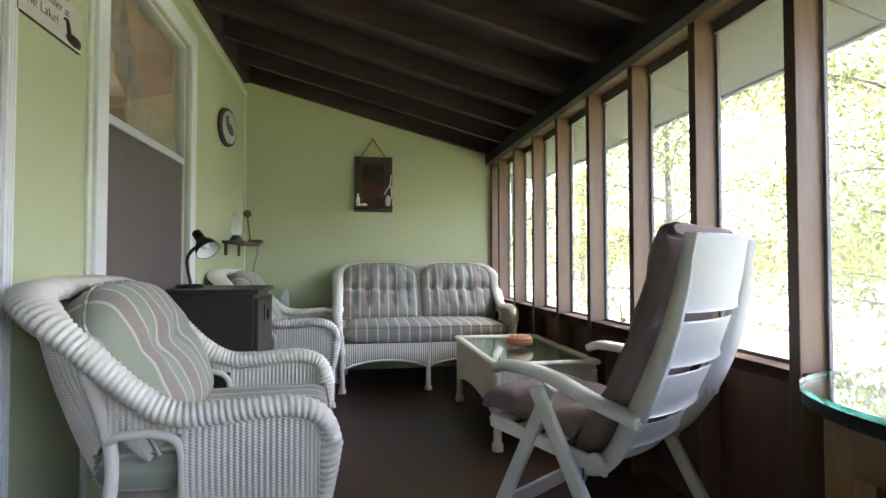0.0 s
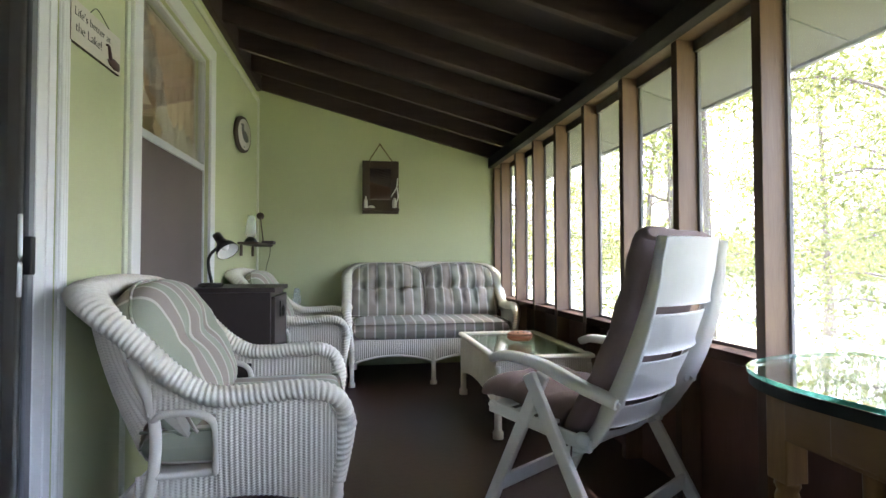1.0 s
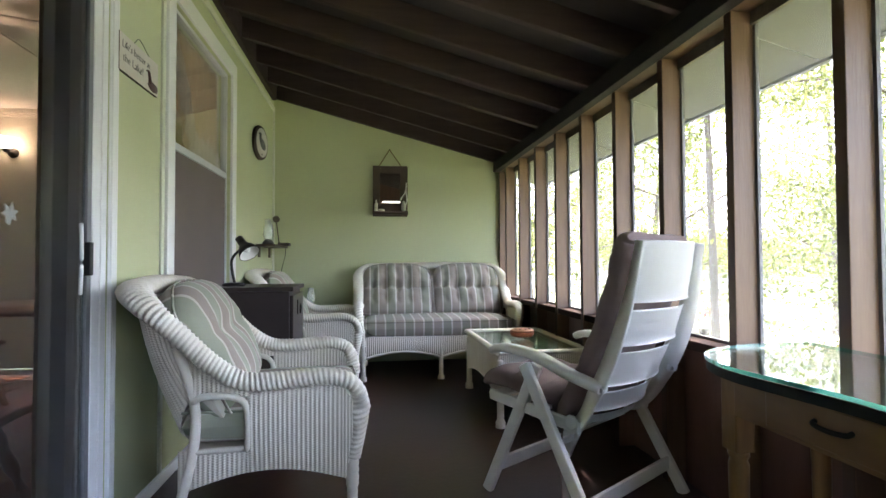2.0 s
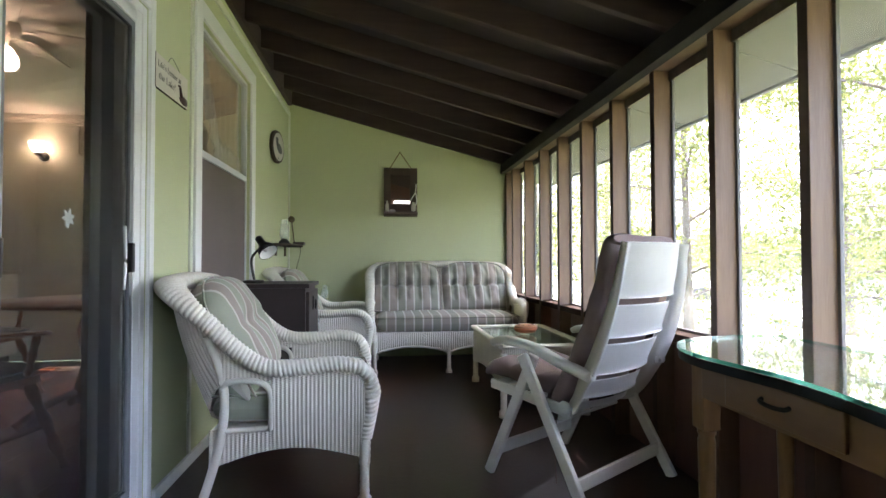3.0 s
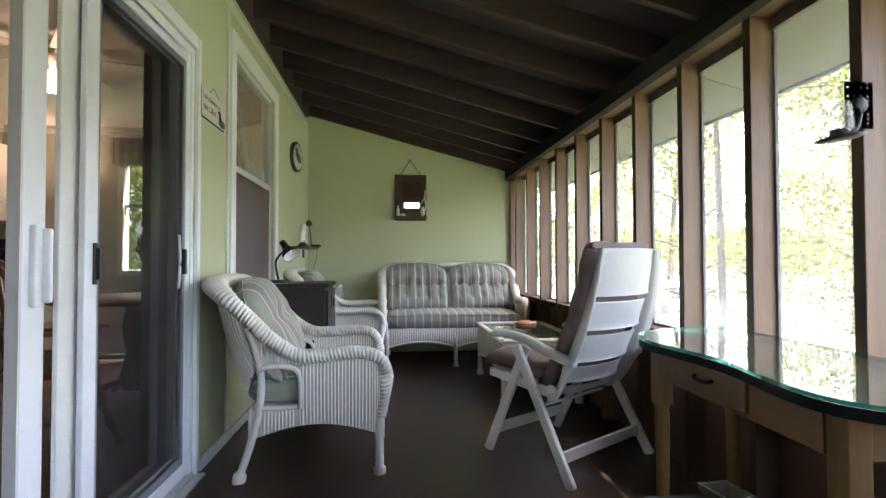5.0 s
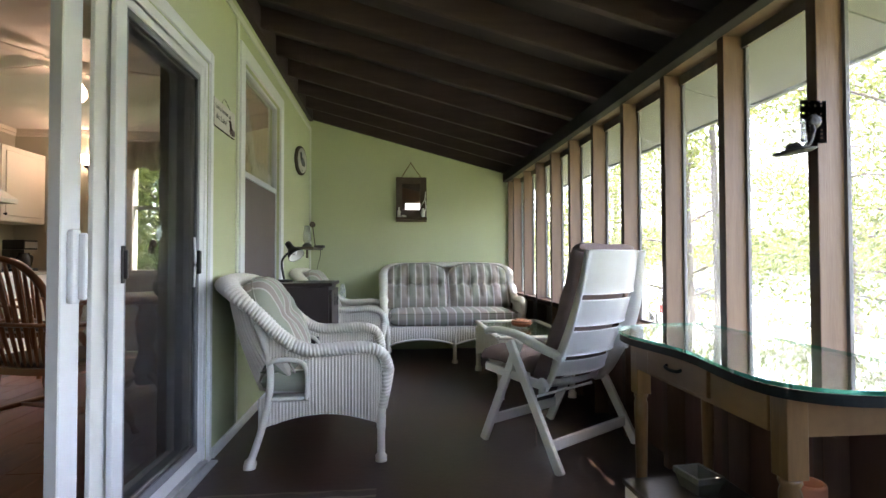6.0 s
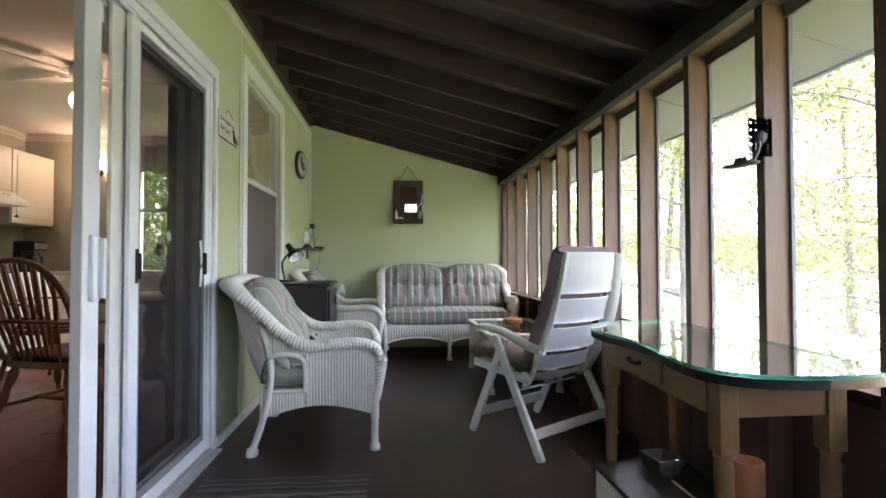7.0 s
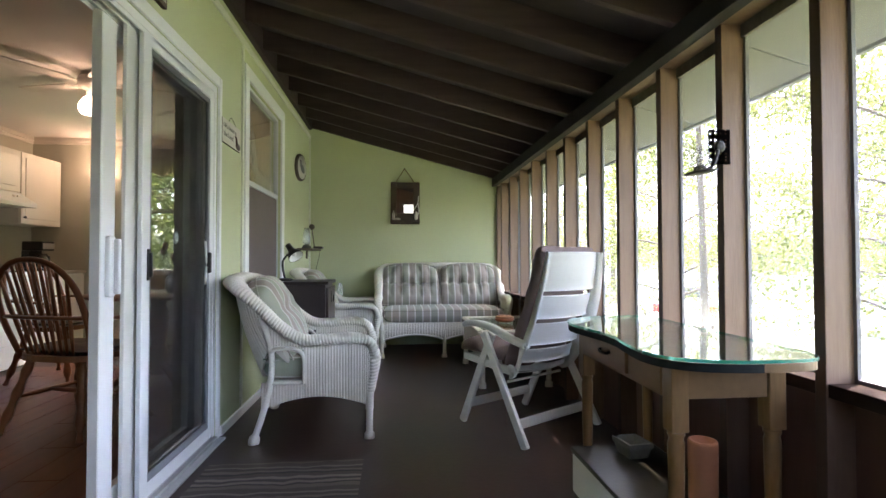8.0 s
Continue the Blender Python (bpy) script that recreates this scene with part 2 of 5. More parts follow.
# screened wall: studs, sill, panels and screens
POSTS = [0.443 * i for i in range(-5, 11)] + [4.685]
for y in POSTS:
    p = part("stud", box((PX, y, 0.0), (PX + POSTD, y + POSTW, HEAD), 0.003), [STUD, STUD_SHADE])
    # faces towards the room take the shaded colour
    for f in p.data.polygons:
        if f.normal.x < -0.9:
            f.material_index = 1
    tagged(p, "brown stained wooden stud between porch screens", "stud", "studs of the screened wall", "structure")
structure("panel_wall", box((PX + POSTD, NEAR, 0), (PX + POSTD + 0.03, EY, SILL + 0.004)), PANEL, "dark red-brown panelled wall below the screens", "wall")
for i, (y0, y1) in enumerate(zip(POSTS, POSTS[1:])):
    structure("sill_%d" % (i + 1), box((PX + 0.005, y0 + POSTW, SILL - 0.04), (PX + POSTD - 0.001, y1, SILL), 0.003), SILLDARK, "dark brown sill board between two studs", "sill")
    s = structure("window_%d" % (i + 2), box((PX + POSTD + 0.004, y0 + POSTW - 0.012, SILL), (PX + POSTD + 0.006, y1 + 0.012, HEAD)), SCREEN, "grey insect screen between two studs", "screen")
    fr = bmesh.new()
    for a, b in (((y0 + POSTW, SILL), (y0 + POSTW + 0.012, HEAD)), ((y1 - 0.012, SILL), (y1, HEAD)), ((y0 + POSTW, HEAD - 0.012), (y1, HEAD)), ((y0 + POSTW, SILL), (y1, SILL + 0.012))):
        bm_box(fr, (PX + POSTD - 0.002, a[0], a[1]), (PX + POSTD + 0.012, b[0], b[1]))
    part("screen_frame", fr, SOFFIT, s)
    part("top_strip", box((PX + POSTD - 0.012, y0 + POSTW + 0.001, HEAD - 0.05), (PX + POSTD + 0.003, y1 - 0.001, HEAD - 0.001)), STRIP, s, "rough grey-brown wooden strip")

ws = bmesh.new()
for x0, x1, z0, z1 in ((WX - 0.14, 1.45, 0, 1.25), (WX - 0.14, 1.45, HEAD, 2.75), (WX - 0.14, 0.35, 1.25, HEAD), (1.25, 1.45, 1.25, HEAD)):
    bm_box(ws, (x0, NEAR - 0.1, z0), (x1, NEAR, z1))
structure("wall_south", ws, PANEL, "dark red-brown end wall of the porch with a screened opening", "wall")
for x in (0.78,):
    structure("south_stud", box((x, NEAR - 0.09, 1.25), (x + POSTW, NEAR, HEAD)), STUD, "brown stained wooden stub stud in the end wall", "stud")

# ---- more materials ----
def pane(name, tint=(1, 1, 1), ior=1.45):
    """Clear flat glass: lets light straight through, with gloss by Fresnel."""
    m = bpy.data.materials.new(name)
    m.use_nodes = True
    nt = m.node_tree
    t, g, f, mx, po, ma = (nt.nodes.new("ShaderNode" + k) for k in ("BsdfTransparent", "BsdfGlossy", "LayerWeight", "MixShader", "Math", "Math"))
    t.inputs[0].default_value = (*tint, 1)
    g.inputs["Roughness"].default_value = 0.02
    f.inputs[0].default_value = 0.5
    f0 = ((ior - 1) / (ior + 1)) ** 2
    po.operation, ma.operation = "POWER", "MULTIPLY_ADD"
    nt.links.new(f.outputs["Facing"], po.inputs[0])
    po.inputs[1].default_value = 4.5
    nt.links.new(po.outputs[0], ma.inputs[0])
    ma.inputs[1].default_value, ma.inputs[2].default_value = 1 - f0, f0
    nt.links.new(ma.outputs[0], mx.inputs[0])
    nt.links.new(t.outputs[0], mx.inputs[1])
    nt.links.new(g.outputs[0], mx.inputs[2])
    nt.links.new(mx.outputs[0], nt.nodes["Material Output"].inputs[0])
    return m


def wicker(name, col, col2, rows=(1.0, 0.006)):
    """Painted woven cane: rows of weave along V in metres, dirt in the gaps."""
    m = mat(name, col, 0.45, col2, 9, 70, bump=0.0)
    nt = m.node_tree
    b = nt.nodes["Principled BSDF"]
    uv = nt.nodes.new("ShaderNodeUVMap")
    sep = nt.nodes.new("ShaderNodeSeparateXYZ")
    nt.links.new(uv.outputs[0], sep.inputs[0])

    def math_node(op, a, bb):
        n = nt.nodes.new("ShaderNodeMath")
        n.operation = op
        for i, v in enumerate((a, bb)):
            if isinstance(v, (int, float)):
                n.inputs[i].default_value = v
            else:
                nt.links.new(v, n.inputs[i])
        return n.outputs[0]
    u = math_node("MULTIPLY", sep.outputs[0], math.pi / 0.013)
    odd = math_node("SIGN", math_node("SINE", u, 0), 0)
    v = math_node("ADD", math_node("MULTIPLY", sep.outputs[1], 2 * math.pi / 0.009), math_node("MULTIPLY", odd, math.pi / 2))
    h = math_node("SINE", v, 0)
    bp = nt.nodes.new("ShaderNodeBump")
    bp.inputs["Strength"].default_value, bp.inputs["Distance"].default_value = 0.30, 0.003
    nt.links.new(h, bp.inputs["Height"])
    nt.links.new(bp.outputs[0], b.inputs["Normal"])
    return m


def stripes(name, period, stops, rough=0.9):
    """Woven cloth striped along X."""
    m = bpy.data.materials.new(name)
    m.use_nodes = True
    nt = m.node_tree
    b = nt.nodes["Principled BSDF"]
    tc = nt.nodes.new("ShaderNodeTexCoord")
    sep = nt.nodes.new("ShaderNodeSeparateXYZ")
    nt.links.new(tc.outputs["Object"], sep.inputs[0])
    ns = nt.nodes.new("ShaderNodeTexNoise")
    ns.inputs["Scale"].default_value = 6
    nt.links.new(tc.outputs["Object"], ns.inputs["Vector"])
    wob = nt.nodes.new("ShaderNodeMath")
    wob.operation = "MULTIPLY_ADD"
    nt.links.new(ns.outputs[0], wob.inputs[0])
    wob.inputs[1].default_value = 0.004
    nt.links.new(sep.outputs[0], wob.inputs[2])
    dv = nt.nodes.new("ShaderNodeMath")
    dv.operation = "DIVIDE"
    nt.links.new(wob.outputs[0], dv.inputs[0])
    dv.inputs[1].default_value = period
    fr = nt.nodes.new("ShaderNodeMath")
    fr.operation = "FRACT"
    nt.links.new(dv.outputs[0], fr.inputs[0])
    rp = nt.nodes.new("ShaderNodeValToRGB")
    rp.color_ramp.interpolation = "LINEAR"
    el = rp.color_ramp.elements
    el[0].position, el[0].color = 0, (*stops[0][1], 1)
    el[1].position, el[1].color = 1, (*stops[-1][1], 1)
    for i, (p, c) in enumerate(stops):
        q = stops[i + 1][0] if i + 1 < len(stops) else 1.0
        if p > 0:
            el.new(p).color = (*c, 1)
        el.new(q - 0.012).color = (*c, 1)
    nt.links.new(fr.outputs[0], rp.inputs[0])
    fine = nt.nodes.new("ShaderNodeTexNoise")
    fine.inputs["Scale"].default_value = 500
    nt.links.new(tc.outputs["Object"], fine.inputs["Vector"])
    mx = nt.nodes.new("ShaderNodeMix")
    mx.data_type, mx.blend_type = "RGBA", "MULTIPLY"
    mx.inputs[0].default_value = 0.5
    nt.links.new(rp.outputs[0], mx.inputs[6])
    nt.links.new(fine.outputs[1], mx.inputs[7])
    soft = nt.nodes.new("ShaderNodeMix")
    soft.data_type = "RGBA"
    soft.inputs[0].default_value = 0.6
    nt.links.new(mx.outputs[2], soft.inputs[6])
    nt.links.new(rp.outputs[0], soft.inputs[7])
    nt.links.new(soft.outputs[2], b.inputs["Base Color"])
    b.inputs["Roughness"].default_value = rough
    b.inputs["Sheen Weight"].default_value = 0.15
    bp = nt.nodes.new("ShaderNodeBump")
    bp.inputs["Strength"].default_value, bp.inputs["Distance"].default_value = 0.25, 0.002
    nt.links.new(fine.outputs[0], bp.inputs["Height"])
    nt.links.new(bp.outputs[0], b.inputs["Normal"])
    return m


GLASS = pane("window glass", (0.97, 0.98, 0.975))
WICKER = wicker("white painted wicker", (0.85, 0.80, 0.715), (0.72, 0.66, 0.56))
CANE = mat("white painted cane rope", (0.86, 0.82, 0.735), 0.42, (0.73, 0.675, 0.58), 14, 90, bump=0.3)
TAUPE, SAGE, ECRU = (0.37, 0.31, 0.265), (0.36, 0.38, 0.29), (0.66, 0.62, 0.545)
STRIPE = stripes("striped sage and taupe cloth", 0.172, [(0, SAGE), (0.40, ECRU), (0.475, TAUPE), (0.90, ECRU), (0.975, SAGE)])
STRIPE2 = stripes("striped taupe and sage cloth", 0.160, [(0, TAUPE), (0.40, ECRU), (0.48, (0.30, 0.295, 0.235)), (0.90, ECRU), (0.98, TAUPE)])
MAUVE = mat("mauve brown cushion cloth", (0.21, 0.152, 0.142), 0.9, (0.145, 0.105, 0.098), 7, 220, bump=0.25)
RESIN = mat("white moulded resin", (0.80, 0.81, 0.79), 0.28, (0.72, 0.72, 0.69), 3, 40, bump=0.03)
PINE = mat("varnished pine", (0.24, 0.135, 0.055), 0.35, (0.105, 0.056, 0.022), 5, 22, bump=0.12, stretch=(1.5, 0.5, 1.5))
PINE_Z = mat("varnished pine leg", (0.28, 0.16, 0.066), 0.3, (0.12, 0.064, 0.026), 5, 22, bump=0.12, stretch=(6, 6, 0.7))
DARKEDGE = mat("dark edge moulding", (0.010, 0.013, 0.013), 0.55, amount=0.3, spec=0.2)
BROWNCAB = mat("dark brown painted wood", (0.045, 0.032, 0.030), 0.42, (0.030, 0.021, 0.020), 5, 40, bump=0.1)
OAK = mat("reddish oak", (0.27, 0.105, 0.040), 0.35, (0.17, 0.058, 0.022), 5, 25, bump=0.1, stretch=(4, 4, 1))
GREYSCR = mat("grey brown insect screen cloth", (0.155, 0.125, 0.115), 0.6, (0.125, 0.10, 0.093), 2.5, 300, bump=0.05)


# ---- sliding door in the house wall ----
door = tagged(new("door_1"), "white vinyl sliding glass patio door, slid half open, with a grey insect screen", "door", "", "structure")
c = bmesh.new()
for y0, y1 in ((DY1, DY1 + 0.054), (DY0 - 0.054, DY0)):
    s = 1 if y0 == DY1 else -1
    bm_box(c, (WX, y0, 0.0), (WX + 0.008, y1, DZ + 0.06), bevel=0.003)
    for k in range(3):
        a = (y0 + 0.002 + 0.017 * k) if s > 0 else (y1 - 0.015 - 0.017 * k)
        bm_box(c, (WX + 0.006, a, 0.0), (WX + 0.016 - 0.002 * k, a + 0.013, DZ + 0.06), bevel=0.003)
bm_box(c, (WX, DY0, DZ), (WX + 0.014, DY1, DZ + 0.06), bevel=0.003)
for k in range(3):
    bm_box(c, (WX + 0.006, DY0, DZ + 0.003 + 0.019 * k), (WX + 0.016 - 0.002 * k, DY1, DZ + 0.017 + 0.019 * k), bevel=0.003)
part("casing", c, WHITE, door)
c = bmesh.new()
bm_box(c, (WX - 0.13, DY1 - 0.035, 0.03), (WX - 0.002, DY1, DZ - 0.001), bevel=0.002)
bm_box(c, (WX - 0.13, DY0, 0.03), (WX - 0.002, DY0 + 0.035, DZ - 0.001), bevel=0.002)
bm_box(c, (WX - 0.13, DY0 + 0.036, DZ - 0.04), (WX - 0.002, DY1 - 0.036, DZ - 0.001), bevel=0.002)
for x in (-0.005, -0.035, -0.068, -0.105):
    bm_box(c, (WX + x - 0.006, DY0 + 0.036, DZ - 0.058), (WX + x, DY1 - 0.036, DZ - 0.04))
part("door_frame", c, VINYL, door)
c = bmesh.new()
bm_box(c, (WX - 0.13, DY0, 0.0), (WX + 0.012, DY1, 0.025), bevel=0.002)
bm_box(c, (WX + 0.012, DY0, 0.0), (WX + 0.05, DY1 + 0.03, 0.012), bevel=0.003)
for x in (-0.015, -0.05, -0.085):
    bm_box(c, (WX + x - 0.005, DY0 + 0.036, 0.025), (WX + x, DY1 - 0.036, 0.038))
part("sill", c, mat("grey aluminium sill", (0.55, 0.55, 0.55), 0.4, amount=0.2, metal=0.3), door, "grey aluminium threshold")


def door_panel(name, x0, x1, y0, y1, left, right, rail, glazing, frame_mat, label):
    p = bmesh.new()
    z0, z1 = 0.04, DZ - 0.045
    bm_box(p, (x0, y0, z0), (x1, y0 + left, z1), bevel=0.003)
    bm_box(p, (x0, y1 - right, z0), (x1, y1, z1), bevel=0.003)
    bm_box(p, (x0 + 0.001, y0 + left, z1 - rail), (x1 - 0.001, y1 - right, z1), bevel=0.002)
    bm_box(p, (x0 + 0.001, y0 + left, z0), (x1 - 0.001, y1 - right, z0 + rail * 1.3), bevel=0.002)
    ob = part(name, p, frame_mat, door, label)
    xm = (x0 + x1) / 2
    part("pane", box((xm - 0.002, y0 + left - 0.004, z0 + rail), (xm + 0.002, y1 - right + 0.004, z1 - rail + 0.004)), glazing, ob)
    return ob


BUG = sheer("dark insect mesh", (0.025, 0.027, 0.034), 0.18)
ALU = mat("grey vinyl frame", (0.22, 0.23, 0.25), 0.4, amount=0.15)
scr = door_panel("screen_panel", WX - 0.024, WX - 0.004, 0.782, 1.574, 0.066, 0.05, 0.045, BUG, VINYL, "sliding insect screen in a white frame")
p = bmesh.new()
for a, b in (((0.849, 0.10), (0.861, 1.90)), ((1.499, 0.10), (1.523, 1.90)), ((0.861, 0.10), (1.499, 0.135)), ((0.861, 1.875), (1.499, 1.90))):
    bm_box(p, (WX - 0.022, a[0], a[1]), (WX - 0.007, b[0], b[1]))
part("inner_rim", p, ALU, scr, "grey rim that holds the mesh")
fixed = door_panel("fixed_panel", WX - 0.052, WX - 0.036, 0.716, 1.576, 0.114, 0.06, 0.07, GLASS, CREAM, "fixed glass panel in an off-white frame")
lf = bmesh.new()
lobes = [(0.0, -0.030), (0.006, -0.010), (0.026, -0.016), (0.018, 0.000), (0.033, 0.012), (0.014, 0.014), (0.010, 0.034), (-0.004, 0.016), (-0.020, 0.028), (-0.018, 0.008), (-0.034, 0.000), (-0.016, -0.006), (-0.012, -0.024)]
fa = [lf.verts.new((WX - 0.0455, 1.19 + u, 1.12 + v)) for u, v in lobes]
fb = [lf.verts.new((WX - 0.0415, 1.19 + u, 1.12 + v)) for u, v in lobes]
lf.faces.new(fa)
lf.faces.new(fb[::-1])
for i in range(len(lobes)):
    j = (i + 1) % len(lobes)
    lf.faces.new((fa[i], fb[i], fb[j], fa[j]))
part("leaf_sticker", lf, plain("pale green sticker", (0.80, 0.90, 0.85), 0.5), fixed, "pale green leaf sticker")
slide = door_panel("sliding_panel", WX - 0.108, WX - 0.072, 0.620, 1.51, 0.094, 0.085, 0.08, GLASS, VINYL, "sliding glass panel with a white pull")
part("edge_strip", box((WX - 0.107, 0.614, 0.05), (WX - 0.073, 0.6195, DZ - 0.05)), CREAM, slide, "cream vinyl meeting edge")
h = bmesh.new()
bm_box(h, (WX - 0.072, 0.645, 0.875), (WX - 0.052, 0.686, 1.105), bevel=0.006)
bm_box(h, (WX - 0.053, 0.668, 0.885), (WX - 0.030, 0.686, 1.095), bevel=0.006)
part("pull", h, VINYL, slide, "white vinyl pull handle")
h = bmesh.new()
bm_box(h, (WX - 0.004, 0.82, 0.93), (WX + 0.003, 0.842, 1.06), bevel=0.003)
bm_box(h, (WX + 0.002, 0.826, 0.945), (WX + 0.016, 0.836, 1.045), bevel=0.003)
part("screen_handle", h, BLACK, scr, "black plastic screen handle")
h = bmesh.new()
bm_tube(h, [(WX - 0.003 + 0.012 * math.sin(math.pi * k / 10), 1.455 - 0.018 * math.sin(math.pi * k / 10), 0.885 + 0.023 * k) for k in range(11)], 0.006, 8)
part("latch_plate", h, VINYL, scr, "white curved latch plate")
h = bmesh.new()
bm_box(h, (WX - 0.004, 1.468, 0.945), (WX + 0.020, 1.488, 1.055), bevel=0.004)
part("latch", h, BLACK, scr, "black plastic latch pull")

# ---- window in the house wall ----
win = tagged(new("window_1"), "white framed sash window with lace curtain above and grey screen below", "window", "", "structure")
c = bmesh.new()
for a, b in (((2.105, 0.64), (WY0, WZ1 + 0.09)), ((WY1, 0.64), (WY1 + 0.095, WZ1 + 0.09)), ((WY0, WZ1), (WY1, WZ1 + 0.09)), ((WY0, 0.64), (WY1, WZ0))):
    bm_box(c, (WX, a[0], a[1]), (WX + 0.018, b[0], b[1]), bevel=0.004)
part("casing", c, WHITE, win)
c = bmesh.new()
for a, b in (((WY0, WZ0), (WY0 + 0.016, WZ1)), ((WY1 - 0.016, WZ0), (WY1, WZ1)), ((WY0 + 0.016, WZ1 - 0.02), (WY1 - 0.016, WZ1)), ((WY0 + 0.016, WZ0), (WY1 - 0.016, WZ0 + 0.03))):
    bm_box(c, (WX - 0.06, a[0], a[1]), (WX - 0.020, b[0], b[1]), bevel=0.002)
part("window_frame", c, mat("weathered white sash paint", (0.62, 0.65, 0.66), 0.5, (0.5, 0.52, 0.52), 6, 60), win)
part("meeting_rail", box((WX - 0.06, WY0 + 0.017, 1.542), (WX - 0.017, WY1 - 0.017, 1.580), 0.003), mat("grey-white rail paint", (0.60, 0.64, 0.67), 0.45, amount=0.12), win)
part("pane", box((WX - 0.040, WY0 + 0.014, 1.56), (WX - 0.036, WY1 - 0.014, WZ1 - 0.018)), GLASS, win)
part("screen", box((WX - 0.034, WY0 + 0.014, WZ0 + 0.028), (WX - 0.029, WY1 - 0.014, 1.545)), GREYSCR, win, "grey-brown dusty insect screen")
# swagged lace curtain inside the window
FLORAL = mat("cream floral lace", (0.88, 0.80, 0.66), 0.85, (0.70, 0.56, 0.42), 22, 120, bump=0.1)


def curtain(name, y0, y1, z_top, hem, x, material, label, sag=0.02, waves=9, along_y=True):
    bm = bmesh.new()
    ny, nz = 70, 14
    g = []
    for i in range(ny + 1):
        f = i / ny
        y = y0 + (y1 - y0) * f
        zb = hem(f)
        dx = sag * math.sin(2 * math.pi * waves * f)
        g.append([bm.verts.new((x + dx * (0.4 + 0.6 * k / nz), y, z_top + (zb - z_top) * k / nz) if along_y else (y, x + dx * (0.4 + 0.6 * k / nz), z_top + (zb - z_top) * k / nz)) for k in range(nz + 1)])
    for i in range(ny):
        for k in range(nz):
            bm.faces.new((g[i][k], g[i + 1][k], g[i + 1][k + 1], g[i][k + 1])).smooth = True
    bmesh.ops.solidify(bm, geom=bm.faces[:], thickness=0.002)
    return tagged(part(name, bm, material), label, "curtain")


def swag(f):
    u = min(1.0, max(0.0, (f - 0.20) / 0.32))
    return 1.94 - 0.44 * u ** 1.2 - 0.03 * abs(math.sin(30 * f))


nt = FLORAL.node_tree
_tr, _mx = nt.nodes.new("ShaderNodeBsdfTranslucent"), nt.nodes.new("ShaderNodeMixShader")
_tr.inputs[0].default_value = (0.8, 0.72, 0.6, 1)
_mx.inputs[0].default_value = 0.5
nt.links.new(nt.nodes["Principled BSDF"].outputs[0], _mx.inputs[1])
nt.links.new(_tr.outputs[0], _mx.inputs[2])
nt.links.new(_mx.outputs[0], nt.nodes["Material Output"].inputs[0])
curtain("lace_curtain", 2.195, 3.185, 2.22, swag, -0.965, FLORAL, "cream floral lace curtain swagged across the window", waves=9, sag=0.015)
# white scalloped lace edging along the swag
LACE = mat("white scalloped lace", (0.92, 0.91, 0.88), 0.85, (0.74, 0.69, 0.62), 26, 140, bump=0.2)
eb = bmesh.new()
eg = []
for i in range(161):
    f = i / 160
    low = swag(f) - 0.006 - 0.020 * abs(math.sin(34 * f))
    band = 0.23 + 0.10 * (1 - f) + 0.015 * math.sin(19 * f)
    eg.append([eb.verts.new((-0.940 + 0.010 * math.sin(2 * math.pi * 13 * f) * (1 - k / 7), 2.195 + 0.99 * f, low + band * k / 6)) for k in range(7)])
for i in range(160):
    for k in range(6):
        eb.faces.new((eg[i][k], eg[i + 1][k], eg[i + 1][k + 1], eg[i][k + 1])).smooth = True
bmesh.ops.solidify(eb, geom=eb.faces[:], thickness=0.002)
nt = LACE.node_tree
_tr, _mx = nt.nodes.new("ShaderNodeBsdfTranslucent"), nt.nodes.new("ShaderNodeMixShader")
_tr.inputs[0].default_value = (0.92, 0.89, 0.82, 1)
_mx.inputs[0].default_value = 0.5
nt.links.new(nt.nodes["Principled BSDF"].outputs[0], _mx.inputs[1])
nt.links.new(_tr.outputs[0], _mx.inputs[2])
nt.links.new(_mx.outputs[0], nt.nodes["Material Output"].inputs[0])
part("lace_edging", eb, LACE, bpy.data.objects["lace_curtain"], "white scalloped lace edging")

# ---- wicker seats ----
def ribs(bm, rows_of, ns, nr, pitch, amp, uv_scale=(1, 1)):
    """A ribbed sheet: rows_of(s, r) gives the place; ribs cross s at the pitch."""
    uvl = bm.loops.layers.uv.verify()
    P = [[Vector(rows_of(i / ns, k / nr)) for k in range(nr + 1)] for i in range(ns + 1)]
    run = [0.0]
    for i in range(ns):
        run.append(run[-1] + (P[i + 1][nr // 2] - P[i][nr // 2]).length)
    V, U = [], []
    for i in range(ns + 1):
        row, ur, acc = [], [], 0.0
        for k in range(nr + 1):
            a = P[min(i + 1, ns)][k] - P[max(i - 1, 0)][k]
            b = P[i][min(k + 1, nr)] - P[i][max(k - 1, 0)]
            n = a.cross(b)
            n = n.normalized() if n.length > 1e-9 else Vector((0, 0, 1))
            if k:
                acc += (P[i][k] - P[i][k - 1]).length
            row.append(bm.verts.new(P[i][k] + n * amp * math.sin(2 * math.pi * run[i] / pitch)))
            ur.append((run[i], acc))
        V.append(row)
        U.append(ur)
    for i in range(ns):
        for k in range(nr):
            f = bm.faces.new((V[i][k], V[i + 1][k], V[i + 1][k + 1], V[i][k + 1]))
            f.smooth = True
            for lp, uv in zip(f.loops, (U[i][k], U[i + 1][k], U[i + 1][k + 1], U[i][k + 1])):
                lp[uvl].uv = uv
    return bm


